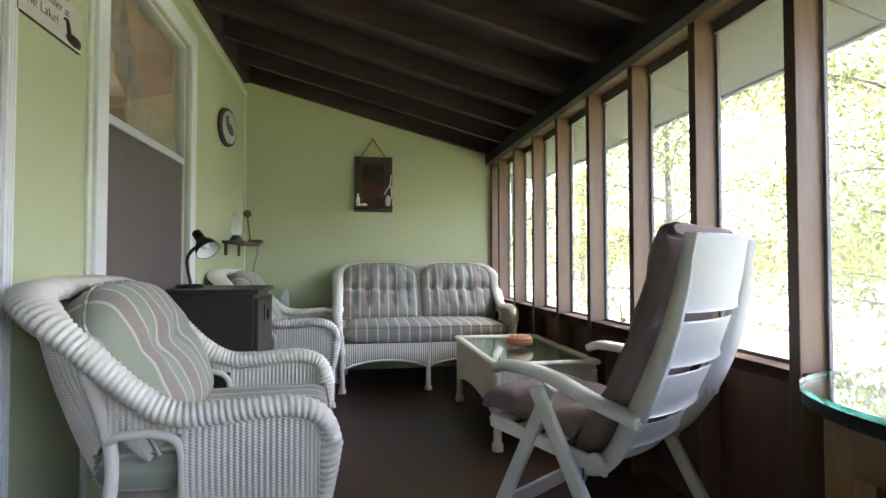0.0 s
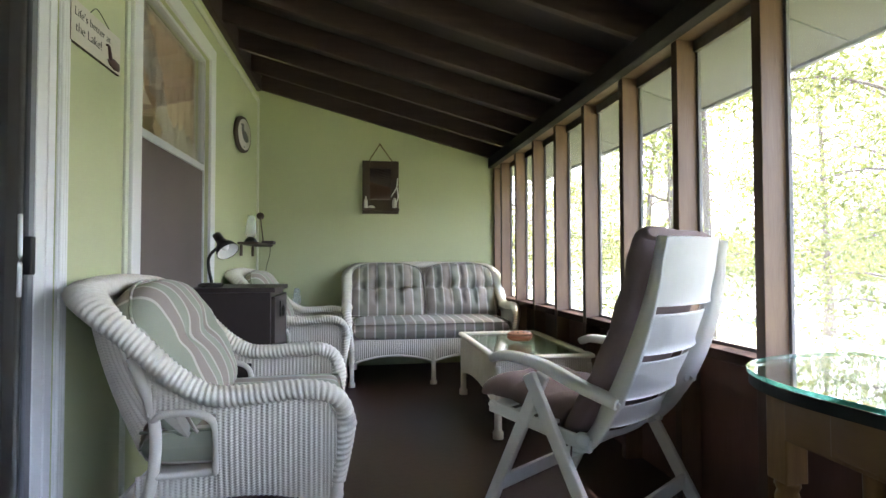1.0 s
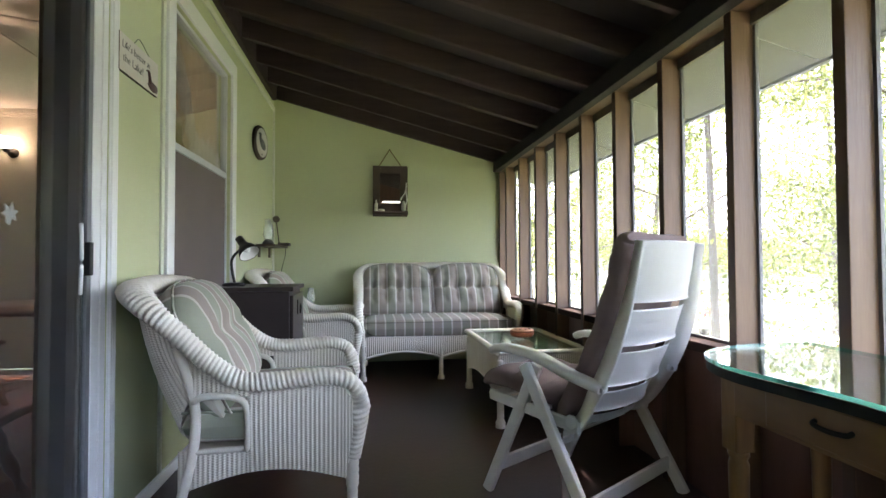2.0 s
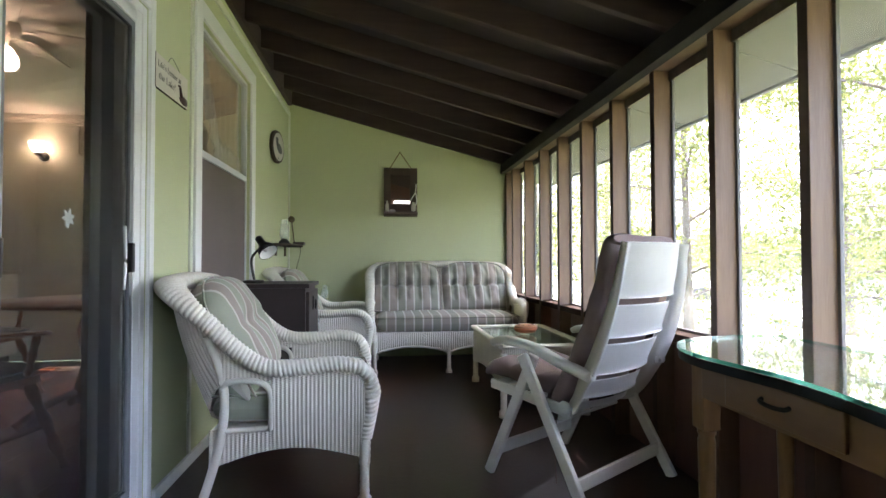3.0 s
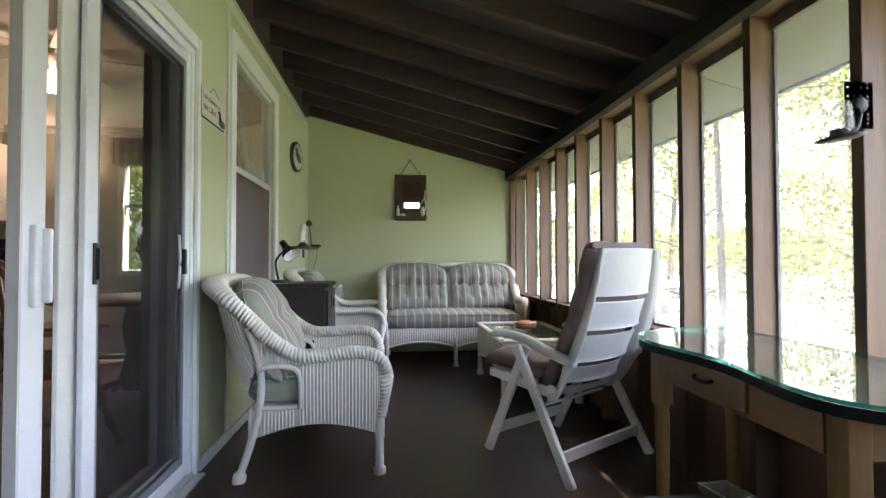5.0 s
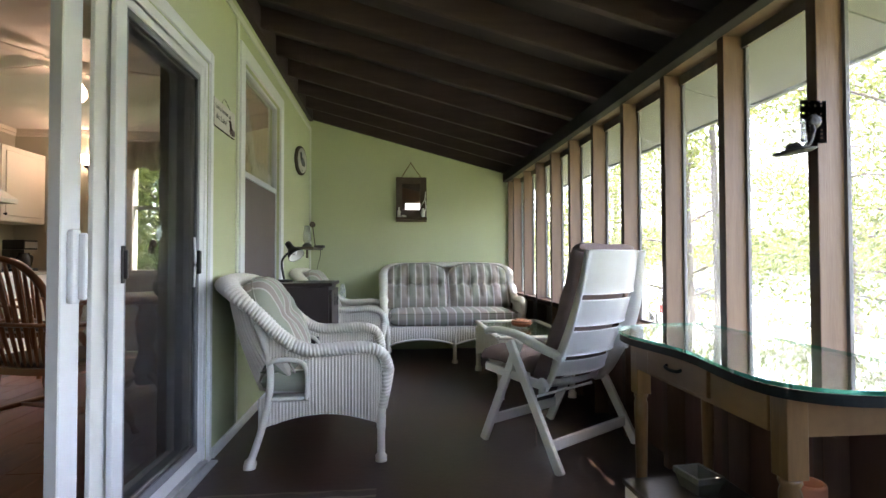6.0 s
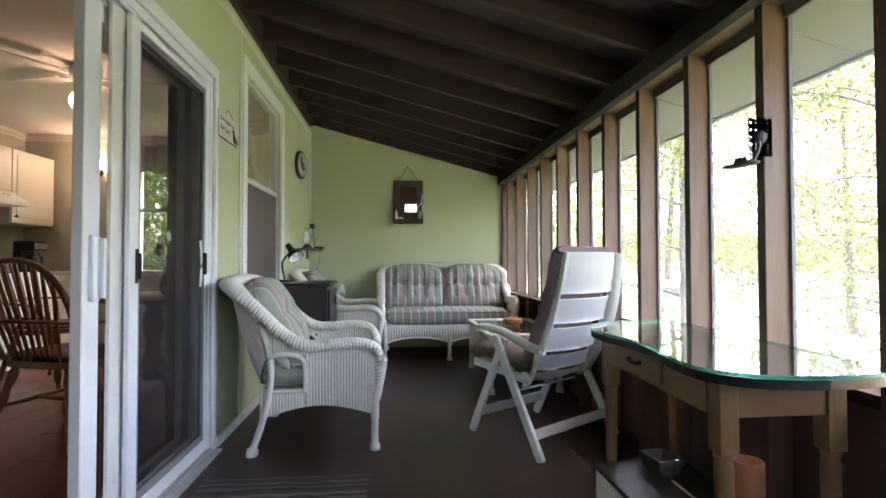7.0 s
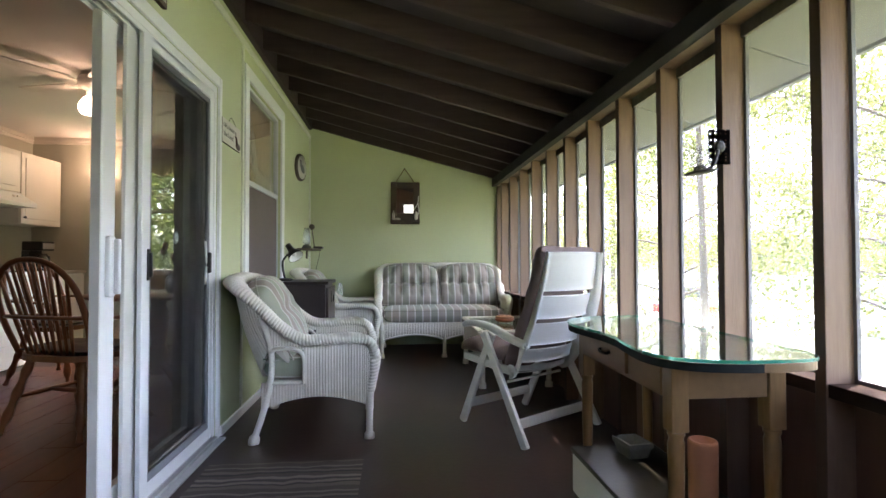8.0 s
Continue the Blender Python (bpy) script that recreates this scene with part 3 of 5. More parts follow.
def rope(bm, pts, ra, rb, turns_per_m=54, seg=14, depth=0.068):
    """A plaited roll along pts; ra, rb are half width and half height as functions of 0..1."""
    n = len(pts)
    run = [0.0]
    for a, b in zip(pts, pts[1:]):
        run.append(run[-1] + (Vector(b) - Vector(a)).length)

    def prof(i, t):
        out = []
        for j in range(seg):
            an = 2 * math.pi * j / seg
            w = 1 + depth * math.sin(2 * math.pi * run[i] * turns_per_m + 2 * an)
            out.append((ra(t) * w * math.cos(an), rb(t) * w * math.sin(an)))
        return out
    return bm_sweep(bm, pts, prof)


def pillow(w, d, t, tufts=(), nx=36, ny=30, edge=0.16, crown=0.35, wob=0.004, seed=1, round_top=0.0, square=6):
    """A soft cushion of w by d, t thick, with buttoned hollows."""
    bm = bmesh.new()
    top, bot = [], []
    for i in range(nx + 1):
        a, b = [], []
        for k in range(ny + 1):
            u, v = 2 * i / nx - 1, 2 * k / ny - 1
            e = (1 - abs(u) ** square) ** 0.5 * (1 - abs(v) ** square) ** 0.5
            h = t / 2 * e * (1 - crown * (0.5 * u * u + 0.5 * v * v))
            for tu, tv, dp, rad in tufts:
                q = ((u - tu) * w / 2) ** 2 + ((v - tv) * d / 2) ** 2
                h -= dp * math.exp(-q / (rad * rad))
            h += wob * noise.noise((u * 2.5 + seed * 7, v * 2.5, seed))
            x = u * w / 2 * (1 - 0.03 * v * v) * (1 - round_top * 0.22 * max(0, v) ** 4)
            y = v * d / 2 * (1 - 0.03 * u * u) - round_top * 0.16 * d * abs(u) ** 3.5 * max(0, v) ** 2
            a.append(bm.verts.new((x, y, max(h, 0.0015))))
            b.append(bm.verts.new((x, y, -max(t / 2 * e * (1 - crown * 0.5 * (u * u + v * v)), 0.0015))))
        top.append(a)
        bot.append(b)
    for i in range(nx):
        for k in range(ny):
            bm.faces.new((top[i][k], top[i + 1][k], top[i + 1][k + 1], top[i][k + 1])).smooth = True
            bm.faces.new((bot[i][k], bot[i][k + 1], bot[i + 1][k + 1], bot[i + 1][k])).smooth = True
    ring = [(i, 0) for i in range(nx)] + [(nx, k) for k in range(ny)] + [(i, ny) for i in range(nx, 0, -1)] + [(0, k) for k in range(ny, 0, -1)]
    for (a, b), (c2, d2) in zip(ring, ring[1:] + ring[:1]):
        bm.faces.new((top[a][b], bot[a][b], bot[c2][d2], top[c2][d2])).smooth = True
    edge_pts = [(top[a][b].co + bot[a][b].co) / 2 for a, b in ring]
    return bm, edge_pts


def wicker_seat(name, label, category, m, h, cushions, cloth, group=""):
    """A rolled-arm wicker seat that faces +y; h is half the width between the arms' middles."""
    T = thing(name, label, category, m, group)
    half = [(h - 0.045, 0.33, 0.27), (h - 0.03, 0.352, 0.40), (h - 0.02, 0.352, 0.49), (h - 0.01, 0.315, 0.553), (h - 0.01, 0.22, 0.578), (h - 0.01, 0.05, 0.57), (h, -0.07, 0.578),
            (h + 0.0, -0.18, 0.64), (h + 0.005, -0.29, 0.74), (h - 0.0, -0.39, 0.825), (h - 0.06, -0.465, 0.877), (h - 0.17, -0.498, 0.892)]
    left = [(-x, y, z) for x, y, z in half]
    half = [(x, y * (0.94 if y < 0 else 1), z) for x, y, z in half]
    left = [(-x, y, z) for x, y, z in half]
    pts = spline(half + [(0, -0.475, 0.90)] + left[::-1], int(1100 + 1100 * (h - 0.4)))
    wide = lambda t: 0.027 + 0.015 * min(1.0, min(t, 1 - t) / 0.11) + 0.016 * max(0.0, math.sin(math.pi * min(1, max(0, (t - 0.22) / 0.56)))) ** 0.7
    high = lambda t: 0.026 + 0.010 * max(0.0, math.sin(math.pi * t))
    part("rim", rope(bmesh.new(), pts, wide, high), CANE, T, "thick plaited white rim")
    # arm panels with arched skirts
    for s in (1, -1):
        def side(a, r):
            y = 0.325 - 0.375 * a
            top = 0.555 if a > 0.12 else 0.555 - (0.12 - a) * 0.6
            low = 0.185 + 0.062 * math.sin(math.pi * (0.325 - y) / 0.615)
            z = top + (low - top) * r
            return (s * (h - 0.012 - 0.035 * r + 0.012 * math.sin(math.pi * r)), y, z)
        part("arm_panel", ribs(bmesh.new(), side, 110, 14, 0.0165, 0.0026), WICKER, T)

        def skirt(a, r):
            y = -0.05 - 0.24 * a
            low = 0.185 + 0.062 * math.sin(math.pi * min(0.615, 0.325 - y) / 0.615)
            return (s * (h - 0.048), y + 0.0 * r, 0.335 + (low - 0.335) * r)
        part("side_skirt", ribs(bmesh.new(), skirt, 70, 6, 0.0165, 0.0026), WICKER, T)
        loop = bmesh.new()
        bm_tube(loop, spline([(s * (h - 0.045), -0.235, 0.330), (s * (h - 0.045), -0.07, 0.330), (s * (h - 0.03), -0.052, 0.345), (s * (h - 0.02), -0.050, 0.46), (s * (h - 0.015), -0.070, 0.505), (s * (h - 0.01), -0.12, 0.525), (s * (h - 0.012), -0.20, 0.525), (s * (h - 0.025), -0.235, 0.505)], 44), 0.012, 8)
        part("side_loop", loop, CANE, T)
        def fill(a, r):
            y = -0.045 - 0.20 * a
            top = 0.560 + 0.135 * a ** 1.3
            return (s * (h - 0.014 + 0.006 * r), y, 0.520 + (top - 0.520) * r)
        part("side_fill", ribs(bmesh.new(), fill, 60, 6, 0.0165, 0.0026), WICKER, T)
        leg = bmesh.new()
        bm_tube(leg, spline([(s * (h - 0.0), -0.285, 0.70), (s * (h - 0.03), -0.235, 0.52), (s * (h - 0.045), -0.235, 0.36), (s * (h - 0.05), -0.275, 0.18), (s * (h - 0.055), -0.325, 0.03), (s * (h - 0.055), -0.33, 0.0)], 40), lambda t: 0.018 + (0.013 if t > 0.93 else 0), 10, up=(1, 0, 0))
        part("leg", leg, CANE, T)
        leg = bmesh.new()
        bm_tube(leg, [(s * (h - 0.05), 0.325, 0.31 - 0.31 * k / 24) for k in range(25)], lambda t: (0.024 if t < 0.5 else 0.02) + 0.0015 * math.sin(t * 70) + (0.010 if t > 0.9 else 0), 10, up=(1, 0, 0))
        part("leg", leg, CANE, T)
    if h > 0.55:
        leg = bmesh.new()
        bm_tube(leg, [(0, 0.325, 0.27 - 0.27 * k / 24) for k in range(25)], lambda t: 0.019 + 0.0015 * math.sin(t * 70) + (0.010 if t > 0.88 else 0), 10, up=(1, 0, 0))
        part("leg", leg, CANE, T)
    # back shell
    N = len(pts)
    i0, i1 = int(N * 0.285), int(N * 0.715)

    def shell(a, r):
        p = pts[min(N - 1, int(i0 + (i1 - i0) * a))]
        side_f = min(1.0, abs(p.x) / h) ** 4
        low = Vector((p.x * 0.90, max(p.y * 0.60, -0.275) - 0.03, 0.32 + 0.19 * side_f))
        q = p.lerp(low, r)
        q.y -= 0.02 * math.sin(math.pi * r)
        return q
    part("back_shell", ribs(bmesh.new(), shell, int(330 * h / 0.4), 16, 0.020, 0.003), WICKER, T)
    # front skirt and seat frame
    n = 2 if h > 0.55 else 1

    def front(a, r):
        x = (h - 0.06) * (1 - 2 * a)
        ph = (a * n) % 1.0
        low = 0.165 + 0.06 * math.sin(math.pi * ph) ** 0.7
        return (x, 0.33 + 0.012 * math.sin(math.pi * r), 0.345 + (low - 0.345) * r)
    part("front_skirt", ribs(bmesh.new(), front, int(330 * h / 0.4), 8, 0.0165, 0.0026), WICKER, T)
    e = bmesh.new()
    rope(e, [Vector(front(k / 160, 1.0)) for k in range(161)], lambda t: 0.009, lambda t: 0.009, 50, 8)
    part("skirt_edge", e, CANE, T)
    part("seat_deck", box((-h + 0.055, -0.27, 0.30), (h - 0.055, 0.325, 0.335), 0.006), CANE, T)
    # cushions
    wseat = 2 * h - 0.09
    bm, ring = pillow(wseat, 0.655, 0.145, [], edge=0.1, crown=0.12, seed=3, nx=60, ny=44, square=16)
    sc = part("seat_cushion", bm, cloth, T, "striped seat cushion", pose(0, 0.035, 0.409))
    pp = bmesh.new()
    bm_tube(pp, [Vector((q.x * 0.99, q.y * 0.99, 0.052)) for q in ring], 0.005, 6, True)
    part("piping", pp, cloth, sc)
    wb = (2 * h - (0.03 if cushions > 1 else 0.05)) / cushions - 0.01
    for k in range(cushions):
        tuft = [(-0.33, 0.05, 0.035, 0.07), (0.33, 0.05, 0.035, 0.07), (0, 0.0, 0.02, 0.06), (-0.33, -0.45, 0.012, 0.06), (0.33, -0.45, 0.012, 0.06)]
        tuft += [(u / 10, 0.05, 0.010, 0.03) for u in range(-9, 10, 2)]
        if cushions > 1:
            tuft += [(u, 0.05, 0.030, 0.04) for u in (-0.66, -0.33, 0, 0.33, 0.66)] + [(u / 10, 0.05, 0.018, 0.022) for u in range(-9, 10)]
            tuft += [(u + 0.02 * math.sin(5 * v + u), v / 10, 0.008, 0.022) for u in (-0.66, -0.33, 0, 0.33, 0.66) for v in range(-6, 8)]
        bm, ring = pillow(wb, 0.53 if cushions == 1 else 0.51, 0.25 if cushions == 1 else 0.20, tuft, seed=5 + k, round_top=0.8 if cushions == 1 else 0.5, wob=0.008 if cushions == 1 else 0.014, nx=36 if cushions == 1 else 64, ny=30 if cushions == 1 else 50)
        x = (k - (cushions - 1) / 2) * (wb + 0.008)
        bc = part("back_cushion", bm, cloth, T, "tufted striped back cushion", pose(x, -0.30 if cushions > 1 else -0.262, 0.685 if cushions > 1 else 0.668, 119, 0, 0) @ pose(0, 0, 0, 0, 180, 0))
        pp = bmesh.new()
        bm_tube(pp, [q + Vector((0, 0, 0.030)) for q in ring], 0.005, 6, True)
        part("piping", pp, cloth, bc)
    return T


chair_a = wicker_seat("wicker_armchair", "white painted wicker armchair with striped green cushions", "armchair", pose(-0.355, 1.905, 0, 0, 0, -86) @ Matrix.Diagonal((1, 0.965, 1, 1)), 0.40, 1, STRIPE, "wicker armchairs")
chair_b = copy_thing(chair_a, pose(-0.385, 3.90, 0, 0, 0, -90))
tagged(chair_b, "white painted wicker armchair beside a dark cabinet")
wicker_seat("wicker_loveseat", "white painted wicker loveseat with striped cushions against the end wall", "sofa", pose(0.64, 4.235, 0, 0, 0, 180) @ Matrix.Diagonal((1, 1, 1.05, 1)), 0.70, 2, STRIPE2)

# ---- folding recliner ----
def recliner(m):
    T = thing("folding_recliner", "white resin folding recliner with a mauve-brown padded cushion", "recliner", m)
    bx = -0.085
    prof = spline([(0, -0.09, 0.355), (0, -0.15, 0.385), (0, -0.215, 0.455), (0, -0.285, 0.57), (0, -0.355, 0.73), (0, -0.410, 0.90), (0, -0.432, 1.01), (0, -0.440, 1.055)], 101)
    cuts = [0.0, 0.06, 0.17, 0.335, 0.53, 0.725, 1.0]
    hw = 0.212
    for a, b in zip(cuts, cuts[1:]):
        bm = bmesh.new()
        i0, i1 = int(a * 100) + (1 if a else 0), int(b * 100) - (0 if b == 1 else 2)
        nx = 20
        rows = []
        for i in range(i0, i1 + 1):
            p = prof[i]
            f = (i - i0) / max(1, i1 - i0)
            lip = 0.012 * math.exp(-f * 9)
            t = i / 100
            w = hw + 0.015 * math.sin(math.pi * t) - 0.02 * max(0, t - 0.9) * 10 * 0.5
            rows.append([bm.verts.new((bx * min(1, i / 30) + w * (2 * k / nx - 1), p.y - 0.050 * (1 - abs(2 * k / nx - 1) ** 2.4) - lip, p.z)) for k in range(nx + 1)])
        for r, q in zip(rows, rows[1:]):
            for k in range(nx):
                bm.faces.new((r[k], r[k + 1], q[k + 1], q[k])).smooth = True
        bmesh.ops.solidify(bm, geom=bm.faces[:], thickness=0.012)
        part("back_slat", bm, RESIN, T)
    for s in (1, -1):
        bm = bmesh.new()
        def wing(i, t):
            k = 0.55 + 0.45 * math.sin(math.pi * min(1, t * 1.1))
            return [(0.010, -s * 0.004), (-0.050 * k, s * 0.036 * k), (-0.060 * k, s * 0.030 * k), (-0.004, -s * 0.018)][::s]
        bm_sweep(bm, [Vector((bx * min(1, i / 30) + s * (hw + 0.006 + 0.015 * math.sin(math.pi * i / 100)), p.y + 0.006, p.z)) for i, p in enumerate(prof)][::2], wing, up=(1, 0, 0))
        part("back_rail", bm, RESIN, T)
        bm = bmesh.new()
        bm_beam(bm, (s * 0.285 + 0.02, 0.285, 0.0), (s * 0.285, -0.005, 0.585), 0.026, 0.048, (0, 1, 0), 0.006)
        part("front_leg", bm, RESIN, T)
        bm = bmesh.new()
        bm_beam(bm, (s * 0.325, -0.30, 0.0), (s * 0.315, 0.035, 0.585), 0.026, 0.048, (0, 1, 0), 0.006)
        part("rear_leg", bm, RESIN, T)
        bm = bmesh.new()
        path = spline([(s * 0.30, 0.205, 0.615), (s * 0.30, 0.16, 0.632), (s * 0.30, 0.0, 0.622), (bx * 0.5 + s * 0.28, -0.18, 0.580), (bx + s * 0.258, -0.325, 0.555)], 30)
        bm_sweep(bm, path, lambda i, t: [(x * (0.036 - 0.010 * t), z * 0.015) for x, z in ((-1, -0.5), (-0.8, -1), (0.8, -1), (1, -0.5), (1, 0.5), (0.8, 1), (-0.8, 1), (-1, 0.5))])
        part("armrest", bm, RESIN, T)
        bm = bmesh.new()
        bm_beam(bm, (s * 0.258, 0.27, 0.415), (bx * 0.5 + s * 0.252, -0.20, 0.385), 0.02, 0.045, (0, 0, 1), 0.005)
        part("seat_rail", bm, RESIN, T)
        piv = lathe([(0.022, -0.012), (0.026, 0), (0.022, 0.010), (0.010, 0.012)], 18, pose(bx * 0.55 + s * 0.262, -0.175, 0.405, 0, s * 90, 0))
        part("pivot", piv, RESIN, T)
        part("arm_bolt", lathe([(0.008, -0.012), (0.009, 0.0), (0.008, 0.012)], 12, pose(bx + s * 0.262, -0.325, 0.555, 0, 90, 0)), RESIN, T)
    for y, z, x in ((-0.235, 0.115, 0.322), (0.225, 0.125, 0.285)):
        bm = bmesh.new()
        bm_beam(bm, (-x, y, z), (x, y, z), 0.016, 0.055, (0, 0, 1), 0.004)
        part("stretcher", bm, RESIN, T)
    bm = bmesh.new()
    bm_tube(bm, [(-0.26, -0.06, 0.30), (0.26, -0.06, 0.30)], 0.008, 8)
    part("cross_rod", bm, RESIN, T)
    for k in range(4):
        bm = bmesh.new()
        y = 0.25 - 0.105 * k
        bm_box(bm, (-0.252, y - 0.04, 0.408 - 0.009 * k), (0.252, y + 0.04, 0.420 - 0.009 * k), bevel=0.004)
        part("seat_slat", bm, RESIN, T)
    back = [p + Vector((bx * min(1, (12 + 6 * k) / 30), 0.064, 0.03)) for k, p in enumerate(prof[12::6])]
    path = [Vector((0, 0.345, 0.445)), Vector((0, 0.31, 0.472)), Vector((0, 0.2, 0.468)), Vector((-0.012, 0.05, 0.455)), Vector((-0.028, -0.06, 0.452))] + back + [prof[-1] + Vector((bx, 0.035, 0.012))]
    path = spline(path, 130)

    def pad(i, t):
        puff = 0.038 + 0.012 * abs(math.sin(t * math.pi * 7.0)) ** 0.6
        puff *= min(1.0, 0.45 + 6.5 * (1 - t), 0.6 + 8 * t)
        out = []
        for j in range(28):
            an = 2 * math.pi * j / 28
            ca, sa = math.cos(an), math.sin(an)
            w = 0.226 + 0.004 * math.sin(t * 44)
            x = abs(sa) ** 0.45 * math.copysign(1, sa) * w
            z = abs(ca) ** 0.7 * math.copysign(1, ca) * puff * (1 - 0.25 * math.exp(-(x / 0.05) ** 2)) + 0.003 * noise.noise((x * 14, t * 30, 2.0))
            out.append((z, x))
        return out
    bm = bmesh.new()
    bm_sweep(bm, path, pad, up=(1, 0, 0))
    cu = part("cushion", bm, MAUVE, T, "mauve-brown padded cushion")
    tie = bmesh.new()
    bm_tube(tie, spline([(-0.25, -0.10, 0.40), (-0.275, -0.11, 0.33), (-0.27, -0.10, 0.20), (-0.268, -0.105, 0.07)], 20), 0.003, 6, up=(1, 0, 0))
    part("tie", tie, MAUVE, cu)
    return T


recliner(pose(0.93, 1.735, 0, 0, 0, 33))

# ---- wicker coffee table ----
T = thing("wicker_table", "white painted wicker coffee table with an inset glass top", "coffee table", pose(1.082, 3.085, 0))
a, b, H = 0.28, 0.49, 0.455
rim = bmesh.new()
ring = []
for (x0, y0), (x1, y1) in zip(((-a, -b), (a, -b), (a, b), (-a, b)), ((a, -b), (a, b), (-a, b), (-a, -b))):
    n = int(200 * math.hypot(x1 - x0, y1 - y0))
    ring += [Vector((x0 + (x1 - x0) * k / n, y0 + (y1 - y0) * k / n, H - 0.012)) for k in range(n)]
rope(rim, ring + [ring[0]], lambda t: 0.026, lambda t: 0.014, 60, 10)
part("rim", rim, CANE, T, "plaited white rim")
part("glass_top", box((-a + 0.02, -b + 0.02, H - 0.018), (a - 0.02, b - 0.02, H - 0.010)), pane("greenish table glass", (0.90, 0.96, 0.92)), T, "greenish clear glass")
part("woven_deck", box((-a + 0.02, -b + 0.02, H - 0.05), (a - 0.02, b - 0.02, H - 0.035)), mat("pale woven deck", (0.66, 0.72, 0.62), 0.6, (0.50, 0.56, 0.46), 20, 150), T)
for (x0, y0), (x1, y1) in zip(((-a, -b), (a, -b), (a, b), (-a, b)), ((a, -b), (a, b), (-a, b), (-a, -b))):
    L = math.hypot(x1 - x0, y1 - y0)
    def apron(s, r, x0=x0, y0=y0, x1=x1, y1=y1):
        low = 0.13 + 0.085 * math.sin(math.pi * s) ** 0.6
        return (x0 + (x1 - x0) * s, y0 + (y1 - y0) * s, H - 0.02 + (low - H + 0.02) * r)
    part("apron", ribs(bmesh.new(), apron, int(L / 0.0033), 8, 0.013, 0.0026), WICKER, T)
for sx in (1, -1):
    for sy in (1, -1):
        g = bmesh.new()
        bm_tube(g, [(sx * (a - 0.012), sy * (b - 0.012), 0.40 - 0.40 * k / 24) for k in range(25)], lambda t: 0.021 + 0.0015 * math.sin(t * 70) + (0.009 if t > 0.9 else 0), 10, up=(1, 0, 0))
        part("leg", g, CANE, T)
CLAY = mat("orange glazed clay", (0.50, 0.16, 0.07), 0.35, (0.38, 0.10, 0.04), 20, 120)
bowl = thing("clay_bowl", "small orange-red clay bowl with a pierced lid", "bowl", pose(1.10, 3.10, H + 0.003))
part("base", lathe([(0.05, 0), (0.075, 0.008), (0.085, 0.025), (0.08, 0.038)], 26), CLAY, bowl)
part("lid", lathe([(0.083, 0.038), (0.078, 0.05), (0.05, 0.06), (0.02, 0.064), (0.0, 0.065)], 26), mat("pale orange clay", (0.55, 0.24, 0.13), 0.45, amount=0.3, scale=40), bowl)
for k in range(9):
    an = 2 * math.pi * k / 9
    part("lid_hole", lathe([(0.007, 0), (0.007, 0.003)], 8, Matrix.Translation((0.055 * math.cos(an), 0.055 * math.sin(an), 0.0585))), plain("dark hole %d" % k, (0.05, 0.02, 0.01), 0.8) if k == 0 else bpy.data.materials["dark hole 0"], bowl)

# ---- kidney desk ----
T = thing("kidney_desk", "small kidney-shaped pine desk with a green-edged glass top", "desk")
TOP = spline([(1.335, 0.03, 0), (1.305, -0.04, 0), (1.25, -0.07, 0), (1.17, -0.078, 0), (1.05, -0.075, 0), (0.94, -0.045, 0), (0.875, 0.02, 0), (0.858, 0.11, 0), (0.872, 0.24, 0), (0.893, 0.36, 0), (0.896, 0.47, 0), (0.880, 0.59, 0), (0.866, 0.71, 0), (0.880, 0.81, 0), (0.922, 0.895, 0), (0.985, 0.95, 0), (1.08, 0.99, 0), (1.20, 1.01, 0), (1.345, 1.01, 0)], 110)


def inset(d):
    out = []
    for i, p in enumerate(TOP):
        t = (TOP[min(i + 1, len(TOP) - 1)] - TOP[max(i - 1, 0)]).normalized()
        n = Vector((t.y, -t.x, 0))
        out.append((min(p.x + n.x * d, 1.345), p.y + n.y * d))
    return out


def slab(d, z0, z1):
    return bm_slab(bmesh.new(), inset(d), z0, z1)


part("tabletop", slab(0.004, 0.708, 0.732), [DARKEDGE, PINE], T, "pine top with a dark edge")
tt = T.children[0].data
for f in tt.polygons:
    if abs(f.normal.z) > 0.9 or f.center.x > 1.12:
        f.material_index = 1
GREENGLASS = bpy.data.materials.new("green glass edge")
GREENGLASS.use_nodes = True
gb = GREENGLASS.node_tree.nodes["Principled BSDF"]
gb.inputs["Base Color"].default_value, gb.inputs["Roughness"].default_value = (0.03, 0.27, 0.20, 1), 0.12
gb.inputs["Transmission Weight"].default_value = 0.45
gl = part("glass_top", slab(0.0, 0.7335, 0.743), [pane("desk glass", (0.90, 0.98, 0.95), 1.9), GREENGLASS], T, "clear glass with a green edge")
for f in gl.data.polygons:
    if abs(f.normal.z) < 0.9:
        f.material_index = 1
for a2, b2 in (((0.986, 0.092), (1.244, 0.092)), ((0.945, 0.134), (0.962, 0.825)), ((1.015, 0.880), (1.284, 0.935))):
    ap = bmesh.new()
    bm_beam(ap, (*a2, 0.652), (*b2, 0.652), 0.02, 0.108, (0, 0, 1), 0.002)
    part("apron", ap, PINE, T)
for (x, y) in ((0.966, 0.105), (1.271, 0.10), (0.985, 0.855), (1.31, 0.94)):
    g = bmesh.new()
    bm_box(g, (x - 0.027, y - 0.027, 0.50), (x + 0.027, y + 0.027, 0.706), bevel=0.003)
    bm_lathe(g, [(0.017, 0.0), (0.018, 0.05), (0.022, 0.28), (0.0245, 0.44), (0.0245, 0.465), (0.0205, 0.478), (0.026, 0.49), (0.024, 0.502)], 16, Matrix.Translation((x, y, 0)))
    part("leg", g, PINE_Z, T)
dr = bmesh.new()
